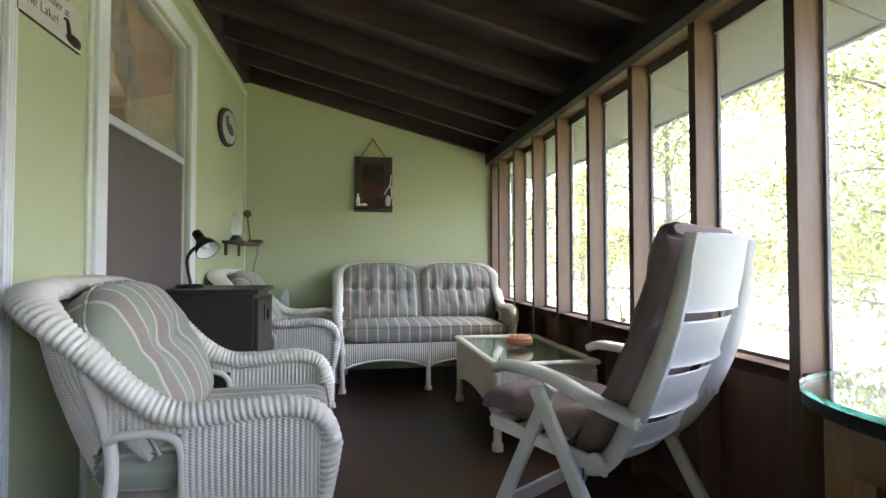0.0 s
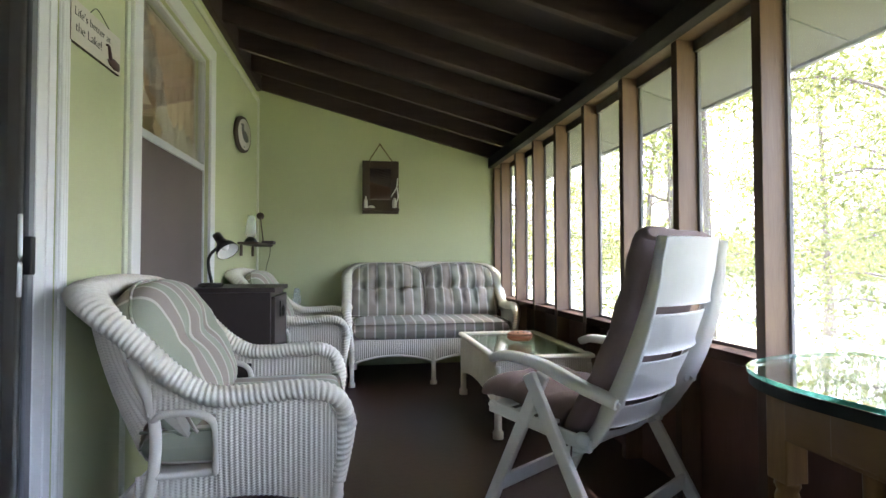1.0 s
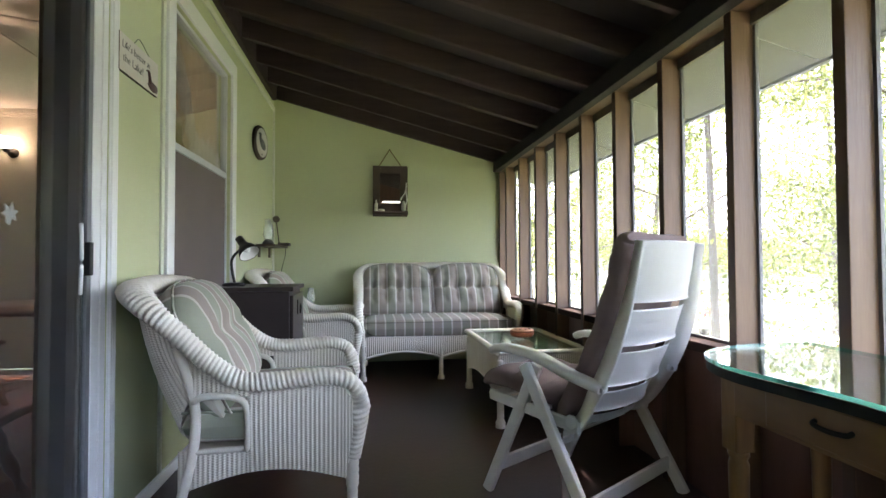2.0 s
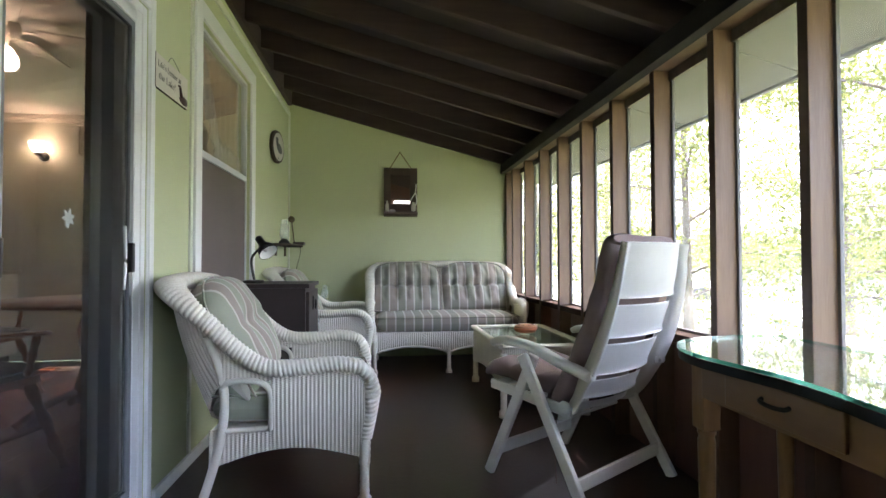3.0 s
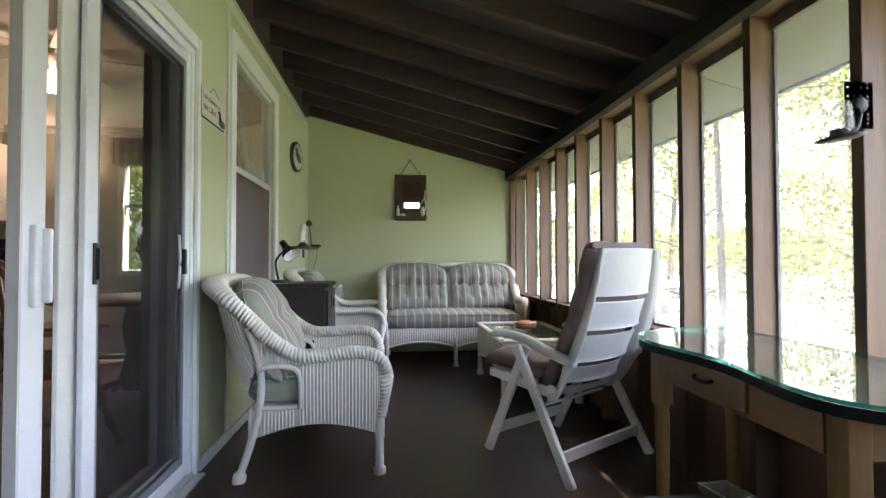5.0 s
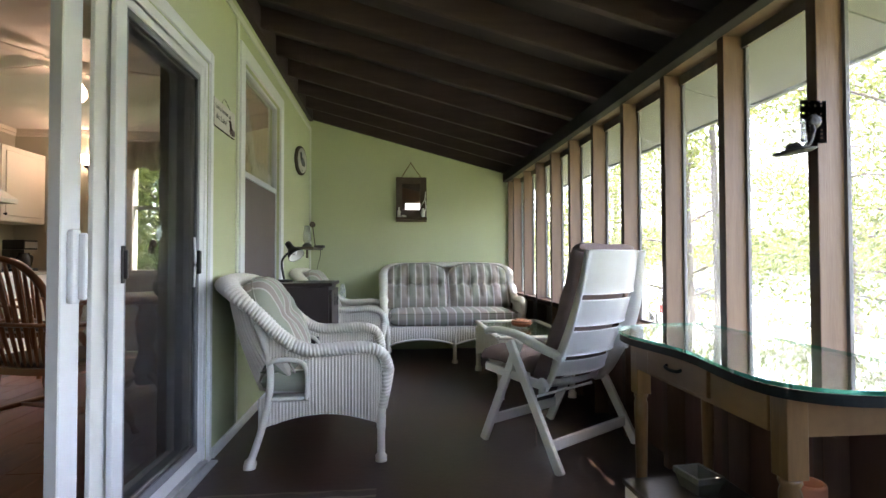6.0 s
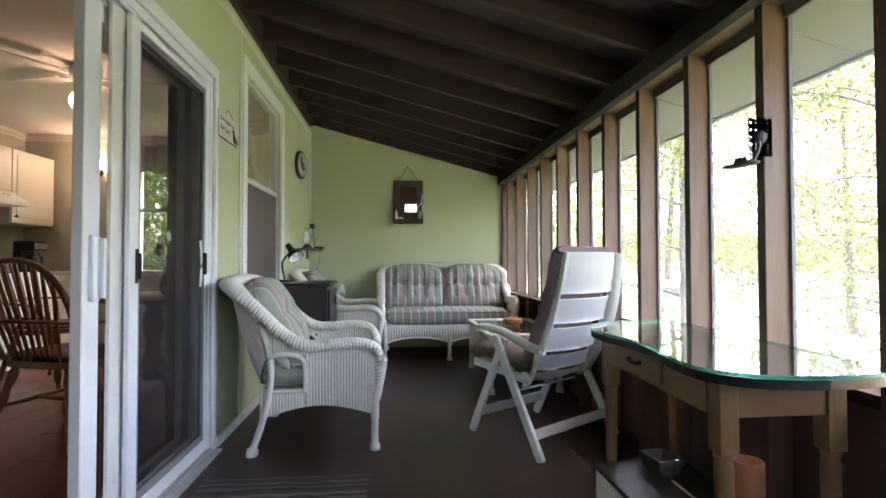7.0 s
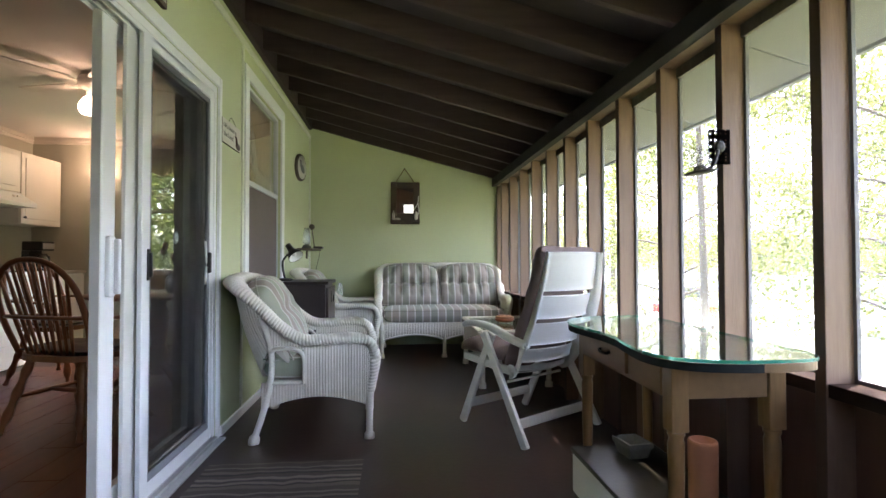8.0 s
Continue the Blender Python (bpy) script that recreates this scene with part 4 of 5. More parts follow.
bm_box(dr, (0.930, 0.36, 0.612), (0.944, 0.70, 0.698), bevel=0.004)
d = part("drawer", dr, PINE, T, "pine drawer front")
hd = bmesh.new()
bm_tube(hd, spline([(0.931, 0.49, 0.665), (0.920, 0.495, 0.660), (0.917, 0.53, 0.657), (0.920, 0.565, 0.660), (0.931, 0.57, 0.665)], 20), 0.0055, 8)
part("handle", hd, DARKEDGE, d, "dark metal cup pull")

# ---- chest, pots and rug near the desk ----
T = thing("low_chest", "low white chest with a dark green-brown top under the desk", "chest")
part("body", box((0.905, 0.18, 0.0), (1.27, 0.828, 0.168), 0.003), WHITE, T)
part("lid", box((0.898, 0.172, 0.169), (1.28, 0.835, 0.189), 0.004), mat("mossy dark board", (0.040, 0.033, 0.015), 0.32, (0.018, 0.014, 0.009), 7, 40), T, "dark weathered lid")
T = thing("planter", "small rectangular grey stoneware planter, empty", "planter", pose(1.125, 0.715, 0.190, 0, 0, 8) @ Matrix.Diagonal((0.76, 0.76, 1.0, 1)))
SLATE = mat("grey stoneware", (0.17, 0.165, 0.14), 0.55, (0.09, 0.085, 0.07), 14, 60)
pb = bmesh.new()
w0, w1 = 0.052, 0.072
vs = []
for z, w, l in ((0.0, w0, 0.062), (0.042, w1 - 0.006, 0.078), (0.044, w1, 0.085), (0.064, w1, 0.085), (0.064, w1 - 0.014, 0.071), (0.02, w0 - 0.012, 0.052)):
    vs.append([pb.verts.new((sx * w, sy * l, z)) for sx, sy in ((-1, -1), (1, -1), (1, 1), (-1, 1))])
for r, q in zip(vs, vs[1:]):
    for k in range(4):
        pb.faces.new((r[k], r[(k + 1) % 4], q[(k + 1) % 4], q[k]))
pb.faces.new(vs[0][::-1])
pb.faces.new(vs[-1])
part("pot", pb, SLATE, T)
T = thing("terracotta_pot", "tall cylindrical orange terracotta pot", "pot", pose(1.165, 0.285, 0.190) @ Matrix.Diagonal((1, 1, 1.22, 1)))
part("body", lathe([(0.040, 0.0), (0.046, 0.01), (0.047, 0.168), (0.045, 0.174), (0.038, 0.174), (0.037, 0.02), (0.0, 0.02)], 32), mat("terracotta", (0.50, 0.21, 0.11), 0.8, (0.40, 0.16, 0.085), 8, 80, bump=0.2), T)
RUG = stripes("striped woven rug", 0.27, [(0, (0.20, 0.16, 0.125)), (0.12, (0.060, 0.048, 0.040)), (0.17, (0.30, 0.25, 0.205)), (0.25, (0.085, 0.066, 0.055)), (0.34, (0.34, 0.285, 0.235)), (0.43, (0.12, 0.092, 0.075)), (0.55, (0.05, 0.04, 0.035)), (0.62, (0.22, 0.18, 0.145)), (0.70, (0.09, 0.07, 0.058)), (0.80, (0.27, 0.225, 0.185)), (0.86, (0.11, 0.085, 0.07))])
[n for n in RUG.node_tree.nodes if n.type == "MATH" and n.operation == "MULTIPLY_ADD"][0].inputs[1].default_value = 0.06
rg = bmesh.new()
nx, ny = 24, 24
V = [[rg.verts.new((i / nx * 1.05 - 0.525, k / ny * 0.75 - 0.375, 0.008 + 0.003 * noise.noise((i * 0.4, k * 0.4, 9)))) for k in range(ny + 1)] for i in range(nx + 1)]
for i in range(nx):
    for k in range(ny):
        rg.faces.new((V[i][k], V[i + 1][k], V[i + 1][k + 1], V[i][k + 1]))
bmesh.ops.solidify(rg, geom=rg.faces[:], thickness=0.007)
tagged(part("striped_rug", rg, RUG, None, "", pose(-0.405, 0.722, 0, 0, 0, 90)), "brown and grey striped woven rug on the floor", "rug")

# ---- cabinet by the wall ----
T = thing("brown_cabinet", "dark brown painted wooden cabinet with a black pull", "cabinet", pose(0, 0, 0))
part("body", box((-0.86, 2.73, 0.0), (-0.425, 3.20, 0.815), 0.003), BROWNCAB, T)
part("top", box((-0.865, 2.715, 0.816), (-0.40, 3.215, 0.842), 0.004), BROWNCAB, T)
dd = part("door", box((-0.424, 2.745, 0.05), (-0.403, 3.185, 0.79), 0.004), BROWNCAB, T)
hh = bmesh.new()
bm_box(hh, (-0.402, 2.90, 0.665), (-0.396, 2.945, 0.755), bevel=0.002)
bm_tube(hh, [(-0.384, 2.922 + 0.02 * math.cos(k * math.pi / 8), 0.70 + 0.03 * math.sin(k * math.pi / 8)) for k in range(16)], 0.004, 6, True, up=(1, 0, 0))
part("pull", hh, BLACK, dd, "black iron ring pull")

T = thing("desk_lamp", "black gooseneck desk lamp with a white-lined shade", "lamp", pose(-0.785, 2.93, 0.842) @ Matrix.Scale(0.88, 4))
part("base", lathe([(0.075, 0.0), (0.078, 0.012), (0.07, 0.02), (0.03, 0.024), (0.0, 0.025)], 28), BLACK, T)
nk = bmesh.new()
bm_tube(nk, spline([(0.0, 0.02, 0.02), (-0.02, 0.02, 0.12), (-0.015, 0.01, 0.19), (0.03, 0.0, 0.245), (0.075, -0.005, 0.27)], 40), lambda t: 0.0095 + 0.0012 * math.sin(t * 160), 10, up=(1, 0, 0))
part("gooseneck", nk, BLACK, T)
hm = look((0.055, 0.0, 0.30), (0.19, -0.10, 0.13))
shd = bmesh.new()
bm_lathe(shd, [(0.020, 0.055), (0.027, 0.05), (0.029, 0.0), (0.033, -0.02), (0.060, -0.06), (0.073, -0.105), (0.070, -0.105), (0.057, -0.06), (0.028, -0.02)], 28, hm, cap=False)
sh = part("shade", shd, BLACK, T)
part("lining", lathe([(0.0695, -0.104), (0.0565, -0.060), (0.029, -0.024), (0.0, -0.022)], 28, hm, False), plain("white lamp lining", (0.85, 0.85, 0.82), 0.4), sh, "white inner lining")
part("bulb", lathe([(0.0, -0.088), (0.018, -0.08), (0.027, -0.062), (0.02, -0.035), (0.014, -0.024)], 16, hm, False), plain("frosted bulb", (0.9, 0.9, 0.88), 0.3), sh)

# ---- corner: side table with a glass lamp, wall shelf ----
CLEAR = sheer("clear lamp glass", (0.85, 0.9, 0.88), 0.22, 0.08)


def oil_lamp(m, label, s=1.0):
    T = thing("oil_lamp", label, "oil lamp", m)
    part("foot", lathe([(0.045 * s, 0), (0.045 * s, 0.012 * s), (0.03 * s, 0.03 * s), (0.018 * s, 0.04 * s)], 22), mat("dark tin", (0.10, 0.10, 0.10), 0.4, metal=0.6), T)
    part("chimney", lathe([(0.028 * s, 0.04 * s), (0.040 * s, 0.07 * s), (0.036 * s, 0.12 * s), (0.024 * s, 0.19 * s), (0.023 * s, 0.20 * s), (0.0245 * s, 0.20 * s), (0.0375 * s, 0.12 * s), (0.0415 * s, 0.07 * s), (0.0295 * s, 0.04 * s)], 22, None, False), CLEAR, T, "clear glass chimney")
    return T


T = thing("side_table", "small dark round side table in the corner", "side table", pose(-0.45, 4.52, 0))
part("top", lathe([(0.17, 0.535), (0.175, 0.545), (0.175, 0.555), (0.17, 0.56)], 30), BROWNCAB, T)
part("pedestal", lathe([(0.13, 0.0), (0.12, 0.02), (0.03, 0.05), (0.025, 0.5), (0.06, 0.534)], 18), BROWNCAB, T)
oil_lamp(pose(-0.50, 4.50, 0.56), "small clear glass oil lamp on the side table", 0.95)
SHELF = mat("weathered brown shelf", (0.12, 0.085, 0.06), 0.6, (0.07, 0.05, 0.035), 6, 40)
T = thing("wall_shelf", "narrow weathered wooden shelf with a dark box end", "shelf")
part("board", box((-0.879, 3.95, 1.118), (-0.725, 4.60, 1.138), 0.003), SHELF, T)
part("bracket", box((-0.878, 4.02, 1.03), (-0.86, 4.05, 1.117), 0.003), SHELF, T)
part("bracket", box((-0.878, 4.45, 1.03), (-0.86, 4.48, 1.117), 0.003), SHELF, T)
part("end_box", box((-0.80, 4.48, 1.139), (-0.70, 4.60, 1.168), 0.003), BROWNCAB, T)
oil_lamp(pose(-0.80, 4.05, 1.139), "clear glass oil lamp standing on the wall shelf", 1.05)
T = thing("wall_ornament", "round wooden knob on a thin stick above the shelf", "ornament")
part("stick", bm_tube(bmesh.new(), [(-0.80, 4.56, 1.168), (-0.845, 4.66, 1.39)], 0.006, 8), SHELF, T)
part("knob", lathe([(0.0, -0.012), (0.03, -0.012), (0.034, 0.0), (0.03, 0.012), (0.0, 0.014)], 20, pose(-0.845, 4.66, 1.40, 80, 0, 20)), SHELF, T)
cd = bmesh.new()
bm_tube(cd, spline([(-0.75, 4.60, 1.14), (-0.76, 4.66, 1.05), (-0.80, 4.70, 0.90), (-0.79, 4.715, 0.7), (-0.80, 4.72, 0.45)], 40), 0.003, 6, up=(1, 0, 0))
tagged(part("power_cord", cd, BLACK), "thin dark power cord hanging from the shelf", "cord")

# ---- things on the walls ----
RUSTIC = mat("rough dark barn wood", (0.085, 0.055, 0.038), 0.8, (0.045, 0.03, 0.022), 10, 50, bump=0.5)
T = thing("wall_mirror", "rustic dark wooden framed mirror hung on a rope", "mirror")
x0, x1, z0, z1, y1 = 0.072, 0.417, 1.440, 1.945, EY - 0.002
for lo, hi in (((x0, z0 + 0.05), (x0 + 0.07, z1)), ((x1 - 0.075, z0 + 0.05), (x1, z1)), ((x0 + 0.071, z1 - 0.075), (x1 - 0.076, z1 - 0.002)), ((x0 + 0.071, z0 + 0.05), (x1 - 0.076, z0 + 0.135))):
    part("frame_board", box((lo[0], y1 - 0.035, lo[1]), (hi[0], y1, hi[1]), 0.004), RUSTIC, T)
part("ledge", box((x0 - 0.003, y1 - 0.075, z0 + 0.022), (x1 + 0.003, y1 - 0.001, z0 + 0.049), 0.004), RUSTIC, T)
part("lower_board", box((x0, y1 - 0.03, z0), (x1, y1, z0 + 0.021), 0.004), RUSTIC, T)
part("mirror_glass", box((-0.102, -0.002, -0.154), (0.102, 0.002, 0.154)), plain("silvered glass", (0.9, 0.9, 0.9), 0.02, 1.0), T, "silvered mirror glass", pose((x0 + x1) / 2 - 0.002, y1 - 0.020, (z0 + z1) / 2 + 0.03, 2.2, 0, 0))
rp = bmesh.new()
bm_tube(rp, spline([(x0 + 0.06, y1 - 0.02, z1 - 0.005), (0.238, y1 - 0.008, 2.112), (x1 - 0.07, y1 - 0.02, z1 - 0.005)][:2], 16), 0.005, 8)
bm_tube(rp, [(0.238, y1 - 0.008, 2.112), (x1 - 0.06, y1 - 0.02, z1 - 0.005)], 0.005, 8)
part("rope", rp, mat("jute rope", (0.25, 0.17, 0.09), 0.9, scale=60), T, "brown jute rope")
WHT = plain("white shell", (0.7, 0.68, 0.64), 0.6)
part("shell", lathe([(0.0, 0), (0.035, 0.004), (0.03, 0.018), (0.0, 0.026)], 14, pose(0.155, y1 - 0.052, z0 + 0.05)), WHT, T)
part("small_bottle", lathe([(0.018, 0), (0.018, 0.07), (0.008, 0.085), (0.008, 0.11), (0.0, 0.11)], 14, pose(0.105, y1 - 0.055, z0 + 0.05)), WHT, T)
part("float", lathe([(0.0, 0), (0.022, 0.01), (0.024, 0.06), (0.010, 0.10), (0.0, 0.10)], 14, pose(0.375, y1 - 0.055, z0 + 0.05)), WHT, T)
nt_ = bmesh.new()
bm_tube(nt_, spline([(0.405, y1 - 0.04, 1.78), (0.395, y1 - 0.045, 1.69), (0.36, y1 - 0.045, 1.63), (0.345, y1 - 0.045, 1.60)], 20), 0.006, 8, up=(1, 0, 0))
bm_tube(nt_, spline([(0.40, y1 - 0.045, 1.69), (0.41, y1 - 0.045, 1.60), (0.395, y1 - 0.05, 1.55)], 20), 0.006, 8, up=(1, 0, 0))
part("cord", nt_, WHT, T, "white cord draped over the frame")
part("nail", lathe([(0.0, 0), (0.007, 0.001), (0.004, 0.006)], 10, pose(0.238, y1, 2.115, 90, 0, 0)), BLACK, T)

BOARDW = mat("whitewashed board", (0.66, 0.63, 0.56), 0.6, (0.54, 0.50, 0.43), 9, 70)
INK = plain("black sign paint", (0.10, 0.095, 0.09), 0.6)


def lettering(body, y, z, size, parent, x, material=None, bold=0.0):
    cu = bpy.data.curves.new("lettering", "FONT")
    cu.body, cu.size, cu.extrude, cu.offset = body, size, 0.0008, -0.0011
    cu.materials.append(material or INK)
    ob = new("lettering", cu)
    ob.matrix_basis = pose(x, y, z, 90, 0, 90)
    ob.parent = parent
    return ob


T = thing("lake_sign", "whitewashed wooden sign with black lettering and a dark loon", "sign")
part("board", box((WX + 0.002, 1.652, 1.702), (WX + 0.015, 1.99, 1.846), 0.002), [BOARDW, RUSTIC], T)
for f in T.children[0].data.polygons:
    if abs(f.normal.x) < 0.5:
        f.material_index = 1
lettering("Life's better at", 1.668, 1.793, 0.041, T, WX + 0.0165)
lettering("the Lake!", 1.675, 1.742, 0.046, T, WX + 0.0165)
ln = bmesh.new()
bm_lathe(ln, [(0.0, -0.045), (0.016, -0.035), (0.021, 0.0), (0.014, 0.035), (0.0, 0.055)], 16, pose(WX + 0.0165, 1.938, 1.728, 90, 0, 0) @ Matrix.Diagonal((0.25, 1, 1, 1)))
bm_tube(ln, spline([(WX + 0.018, 1.905, 1.733), (WX + 0.018, 1.898, 1.762), (WX + 0.018, 1.891, 1.780), (WX + 0.018, 1.876, 1.778)], 14), lambda t: 0.008 - 0.004 * t, 8, up=(1, 0, 0))
part("loon", ln, mat("dark maroon paint", (0.06, 0.018, 0.018), 0.5), T, "dark maroon wooden loon cutout")
wr = bmesh.new()
bm_tube(wr, spline([(WX + 0.014, 1.77, 1.846), (WX + 0.01, 1.825, 1.882), (WX + 0.014, 1.90, 1.846)], 16), 0.0015, 6)
part("hanger", wr, BLACK, T, "thin wire hanger")

T = thing("round_plaque", "round wooden wall plaque with a dark bird on white", "plaque")
part("disc", lathe([(0.0, 0), (0.138, 0.0), (0.141, 0.012), (0.136, 0.026), (0.0, 0.0265)], 40, pose(WX + 0.022, 3.94, 1.965, 0, 90, -9)), RUSTIC, T)
part("face", lathe([(0.0, 0), (0.118, 0.0), (0.118, 0.003), (0.0, 0.0032)], 40, pose(WX + 0.0490, 3.9365, 1.965, 0, 90, -9)), BOARDW, T, "off-white painted face")
bd = bmesh.new()
bm_lathe(bd, [(0.0, -0.075), (0.03, -0.05), (0.042, 0.0), (0.03, 0.04), (0.0, 0.07)], 16, pose(WX + 0.0535, 3.945, 1.955, 70, 0, -9) @ Matrix.Diagonal((0.12, 1, 1, 1)))
bm_tube(bd, spline([(WX + 0.047, 3.90, 1.965), (WX + 0.045, 3.885, 2.0), (WX + 0.046, 3.895, 2.03), (WX + 0.042, 3.865, 2.025)], 16), lambda t: 0.016 - 0.009 * t, 8, up=(1, 0, 0))
part("bird", bd, INK, T, "black painted bird")
part("stamp", box((WX + 0.048, 3.92, 1.862), (WX + 0.053, 3.955, 1.872)), INK, T, "dark bar of small lettering")

T = thing("door_plaque", "small wooden framed plaque above the sliding door", "plaque")
part("frame", box((WX + 0.001, 0.72, 2.10), (WX + 0.022, 0.925, 2.33), 0.004), RUSTIC, T)
part("panel", box((WX + 0.0225, 0.74, 2.12), (WX + 0.025, 0.905, 2.31)), BOARDW, T, "off-white panel")
for k in range(4):
    part("bar", box((WX + 0.0255, 0.76 + 0.036 * k, 2.135), (WX + 0.0265, 0.776 + 0.036 * k, 2.20)), INK, T)

# ---- lantern on the stud ----
CUP = sheer("clear cup glass", (0.62, 0.64, 0.62), 0.16, 0.05)
IRON = mat("black pierced iron", (0.016, 0.014, 0.013), 0.6, scale=40)
T = thing("wall_lantern", "black pierced iron wall lantern with a clear glass cup", "lantern")
pl = bmesh.new()
yl = 0.443 - 0.004
xs = [1.296 + 0.088 * k / 13 for k in range(14)]
zs = [1.370 + 0.132 * k / 21 for k in range(22)]
pv = [[pl.verts.new((x, yl - 0.004, z)) for z in zs] for x in xs]
for i in range(13):
    for k in range(21):
        if not (i % 3 == 1 and k % 4 == 2) and not (i % 6 == 4 and k % 8 == 4):
            pl.faces.new((pv[i][k], pv[i + 1][k], pv[i + 1][k + 1], pv[i][k + 1]))
bmesh.ops.solidify(pl, geom=pl.faces[:], thickness=0.004)
part("plate", pl, IRON, T, "pierced iron back plate")
part("boss", lathe([(0.022, 0), (0.022, 0.006), (0.012, 0.010), (0.0, 0.011)], 18, pose(1.340, yl - 0.004, 1.436, 90, 0, 0)), IRON, T)
am = bmesh.new()
bm_tube(am, spline([(1.330, yl - 0.01, 1.42), (1.310, yl - 0.035, 1.395), (1.285, yl - 0.045, 1.355), (1.255, yl - 0.045, 1.338)], 24), 0.007, 8)
part("arm", am, IRON, T)
part("tray", lathe([(0.0, 0.0), (0.045, 0.003), (0.060, 0.010), (0.050, 0.014), (0.024, 0.018), (0.016, 0.034), (0.0, 0.036)], 24, pose(1.240, yl - 0.045, 1.322, 0, -8, 0)), IRON, T)
part("globe", lathe([(0.034, 0.018), (0.037, 0.030), (0.038, 0.098), (0.035, 0.102), (0.033, 0.098), (0.033, 0.030)], 24, pose(1.240, yl - 0.045, 1.322, 0, -8, 0), False), CUP, T, "clear glass globe")

# ---- the kitchen behind the door ----
KX0, KX1, KY0, KY1, KZ = -4.1, WX - 0.14, -1.6, 4.95, 2.45
KWALL = mat("sage beige kitchen wall", (0.50, 0.48, 0.40), 0.7, (0.45, 0.43, 0.35), 2, 80, bump=0.05)
KCEIL = mat("warm white ceiling", (0.74, 0.70, 0.66), 0.8, (0.68, 0.63, 0.59), 1.5, 60, bump=0.08)
KIT = mat("cream cabinet paint", (0.74, 0.69, 0.62), 0.4, (0.68, 0.62, 0.55), 3, 50, bump=0.03)
PLANK = mat("red-brown laminate plank", (0.17, 0.050, 0.021), 0.42, (0.085, 0.022, 0.009), 4, 24, bump=0.06, stretch=(5, 0.6, 1), spec=0.18)
APPL = plain("white enamel", (0.78, 0.77, 0.74), 0.25)
kfloor = structure("kitchen_floor", box((KX0, KY0, -0.12), (KX1, KY1, -0.012)), mat("dark plank gaps", (0.06, 0.03, 0.018), 0.6), "red-brown laminate plank floor in the kitchen", "floor")
kc = structure("kitchen_ceiling", box((KX0 - 0.1, KY0 - 0.1, KZ), (KX1, KY1 + 0.1, KZ + 0.1)), KCEIL, "warm white kitchen ceiling", "ceiling")
structure("kitchen_wall_west", box((KX0 - 0.1, KY0, 0), (KX0, KY1, KZ)), KWALL, "sage beige kitchen wall", "wall")
structure("kitchen_wall_south", box((KX0, KY0 - 0.1, 0), (KX1, KY0, KZ)), KWALL, "sage beige kitchen wall", "wall")
kw = bmesh.new()
NX0, NX1, NZ0, NZ1 = -2.86, -1.72, 0.90, 2.10
for a0, a1, c0, c1 in ((KX0, NX0, 0, KZ), (NX1, KX1, 0, KZ), (NX0, NX1, 0, NZ0), (NX0, NX1, NZ1, KZ)):
    bm_box(kw, (a0, KY1, c0), (a1, KY1 + 0.1, c1))
structure("kitchen_wall_north", kw, KWALL, "sage beige kitchen wall with a window", "wall")
kwin = tagged(new("window_40"), "white double-hung kitchen window with a view of trees", "window", "", "structure")
kf = bmesh.new()
for a, b in (((NX0 - 0.06, NZ0 - 0.06), (NX0, NZ1 + 0.06)), ((NX1, NZ0 - 0.06), (NX1 + 0.06, NZ1 + 0.06)), ((NX0, NZ1), (NX1, NZ1 + 0.06)), ((NX0, NZ0 - 0.06), (NX1, NZ0))):
    bm_box(kf, (a[0], KY1 - 0.02, a[1]), (b[0], KY1 - 0.001, b[1]), bevel=0.003)
part("casing", kf, KIT, kwin)
part("meeting_rail", box((NX0, KY1 + 0.02, 1.58), (NX1, KY1 + 0.06, 1.62)), mat("shaded sash", (0.4, 0.4, 0.38), 0.5), kwin)
part("pane", box((NX0, KY1 + 0.045, NZ0), (NX1, KY1 + 0.049, NZ1)), GLASS, kwin)
for z, d in ((KZ - 0.075, 0.02), (KZ - 0.045, 0.045)):
    cm = bmesh.new()
    bm_box(cm, (KX0, KY1 - d, z), (KX1, KY1 - 0.0005, z + 0.044))
    bm_box(cm, (KX0 + 0.0005, KY0, z), (KX0 + d, KY1 - d, z + 0.044))
    structure("trim_crown", cm, KIT, "cream crown moulding", "trim")
vl = curtain("window_valance", NX0 - 0.1, NX1 + 0.1, 2.34, lambda f: 2.06 - 0.05 * abs(math.sin(math.pi * 6 * f)), KY1 - 0.05, mat("floral valance cloth", (0.60, 0.55, 0.45), 0.9, (0.42, 0.36, 0.28), 16, 80), "cream floral valance with a scalloped hem", waves=14, along_y=False)
part("curtain_rod", bm_tube(bmesh.new(), [(NX0 - 0.12, KY1 - 0.05, 2.345), (NX1 + 0.12, KY1 - 0.05, 2.345), (NX1 + 0.12, KY1 - 0.001, 2.345)], 0.008, 8), KIT, vl)
part("curtain_rod", bm_tube(bmesh.new(), [(-0.965, 2.191, 2.222), (-0.965, 3.189, 2.222)], 0.007, 8), KIT, bpy.data.objects["lace_curtain"])


def door_front(T, lo, hi, knob=None):
    """A raised-panel door that faces +x."""
    d = part("cabinet_door", box(lo, hi, 0.004), KIT, T)
    x = hi[0]
    b = bmesh.new()
    bm_box(b, (x - 0.002, lo[1] + 0.055, lo[2] + 0.055), (x + 0.007, hi[1] - 0.055, hi[2] - 0.055), bevel=0.006)
    part("raised_panel", b, KIT, d)
    if knob:
        part("knob", lathe([(0.0, 0.0), (0.007, 0.001), (0.007, 0.012), (0.015, 0.018), (0.012, 0.028), (0.0, 0.03)], 12, pose(x, knob[0], knob[1], 0, 90, 0)), BLACK, d, "black round knob")


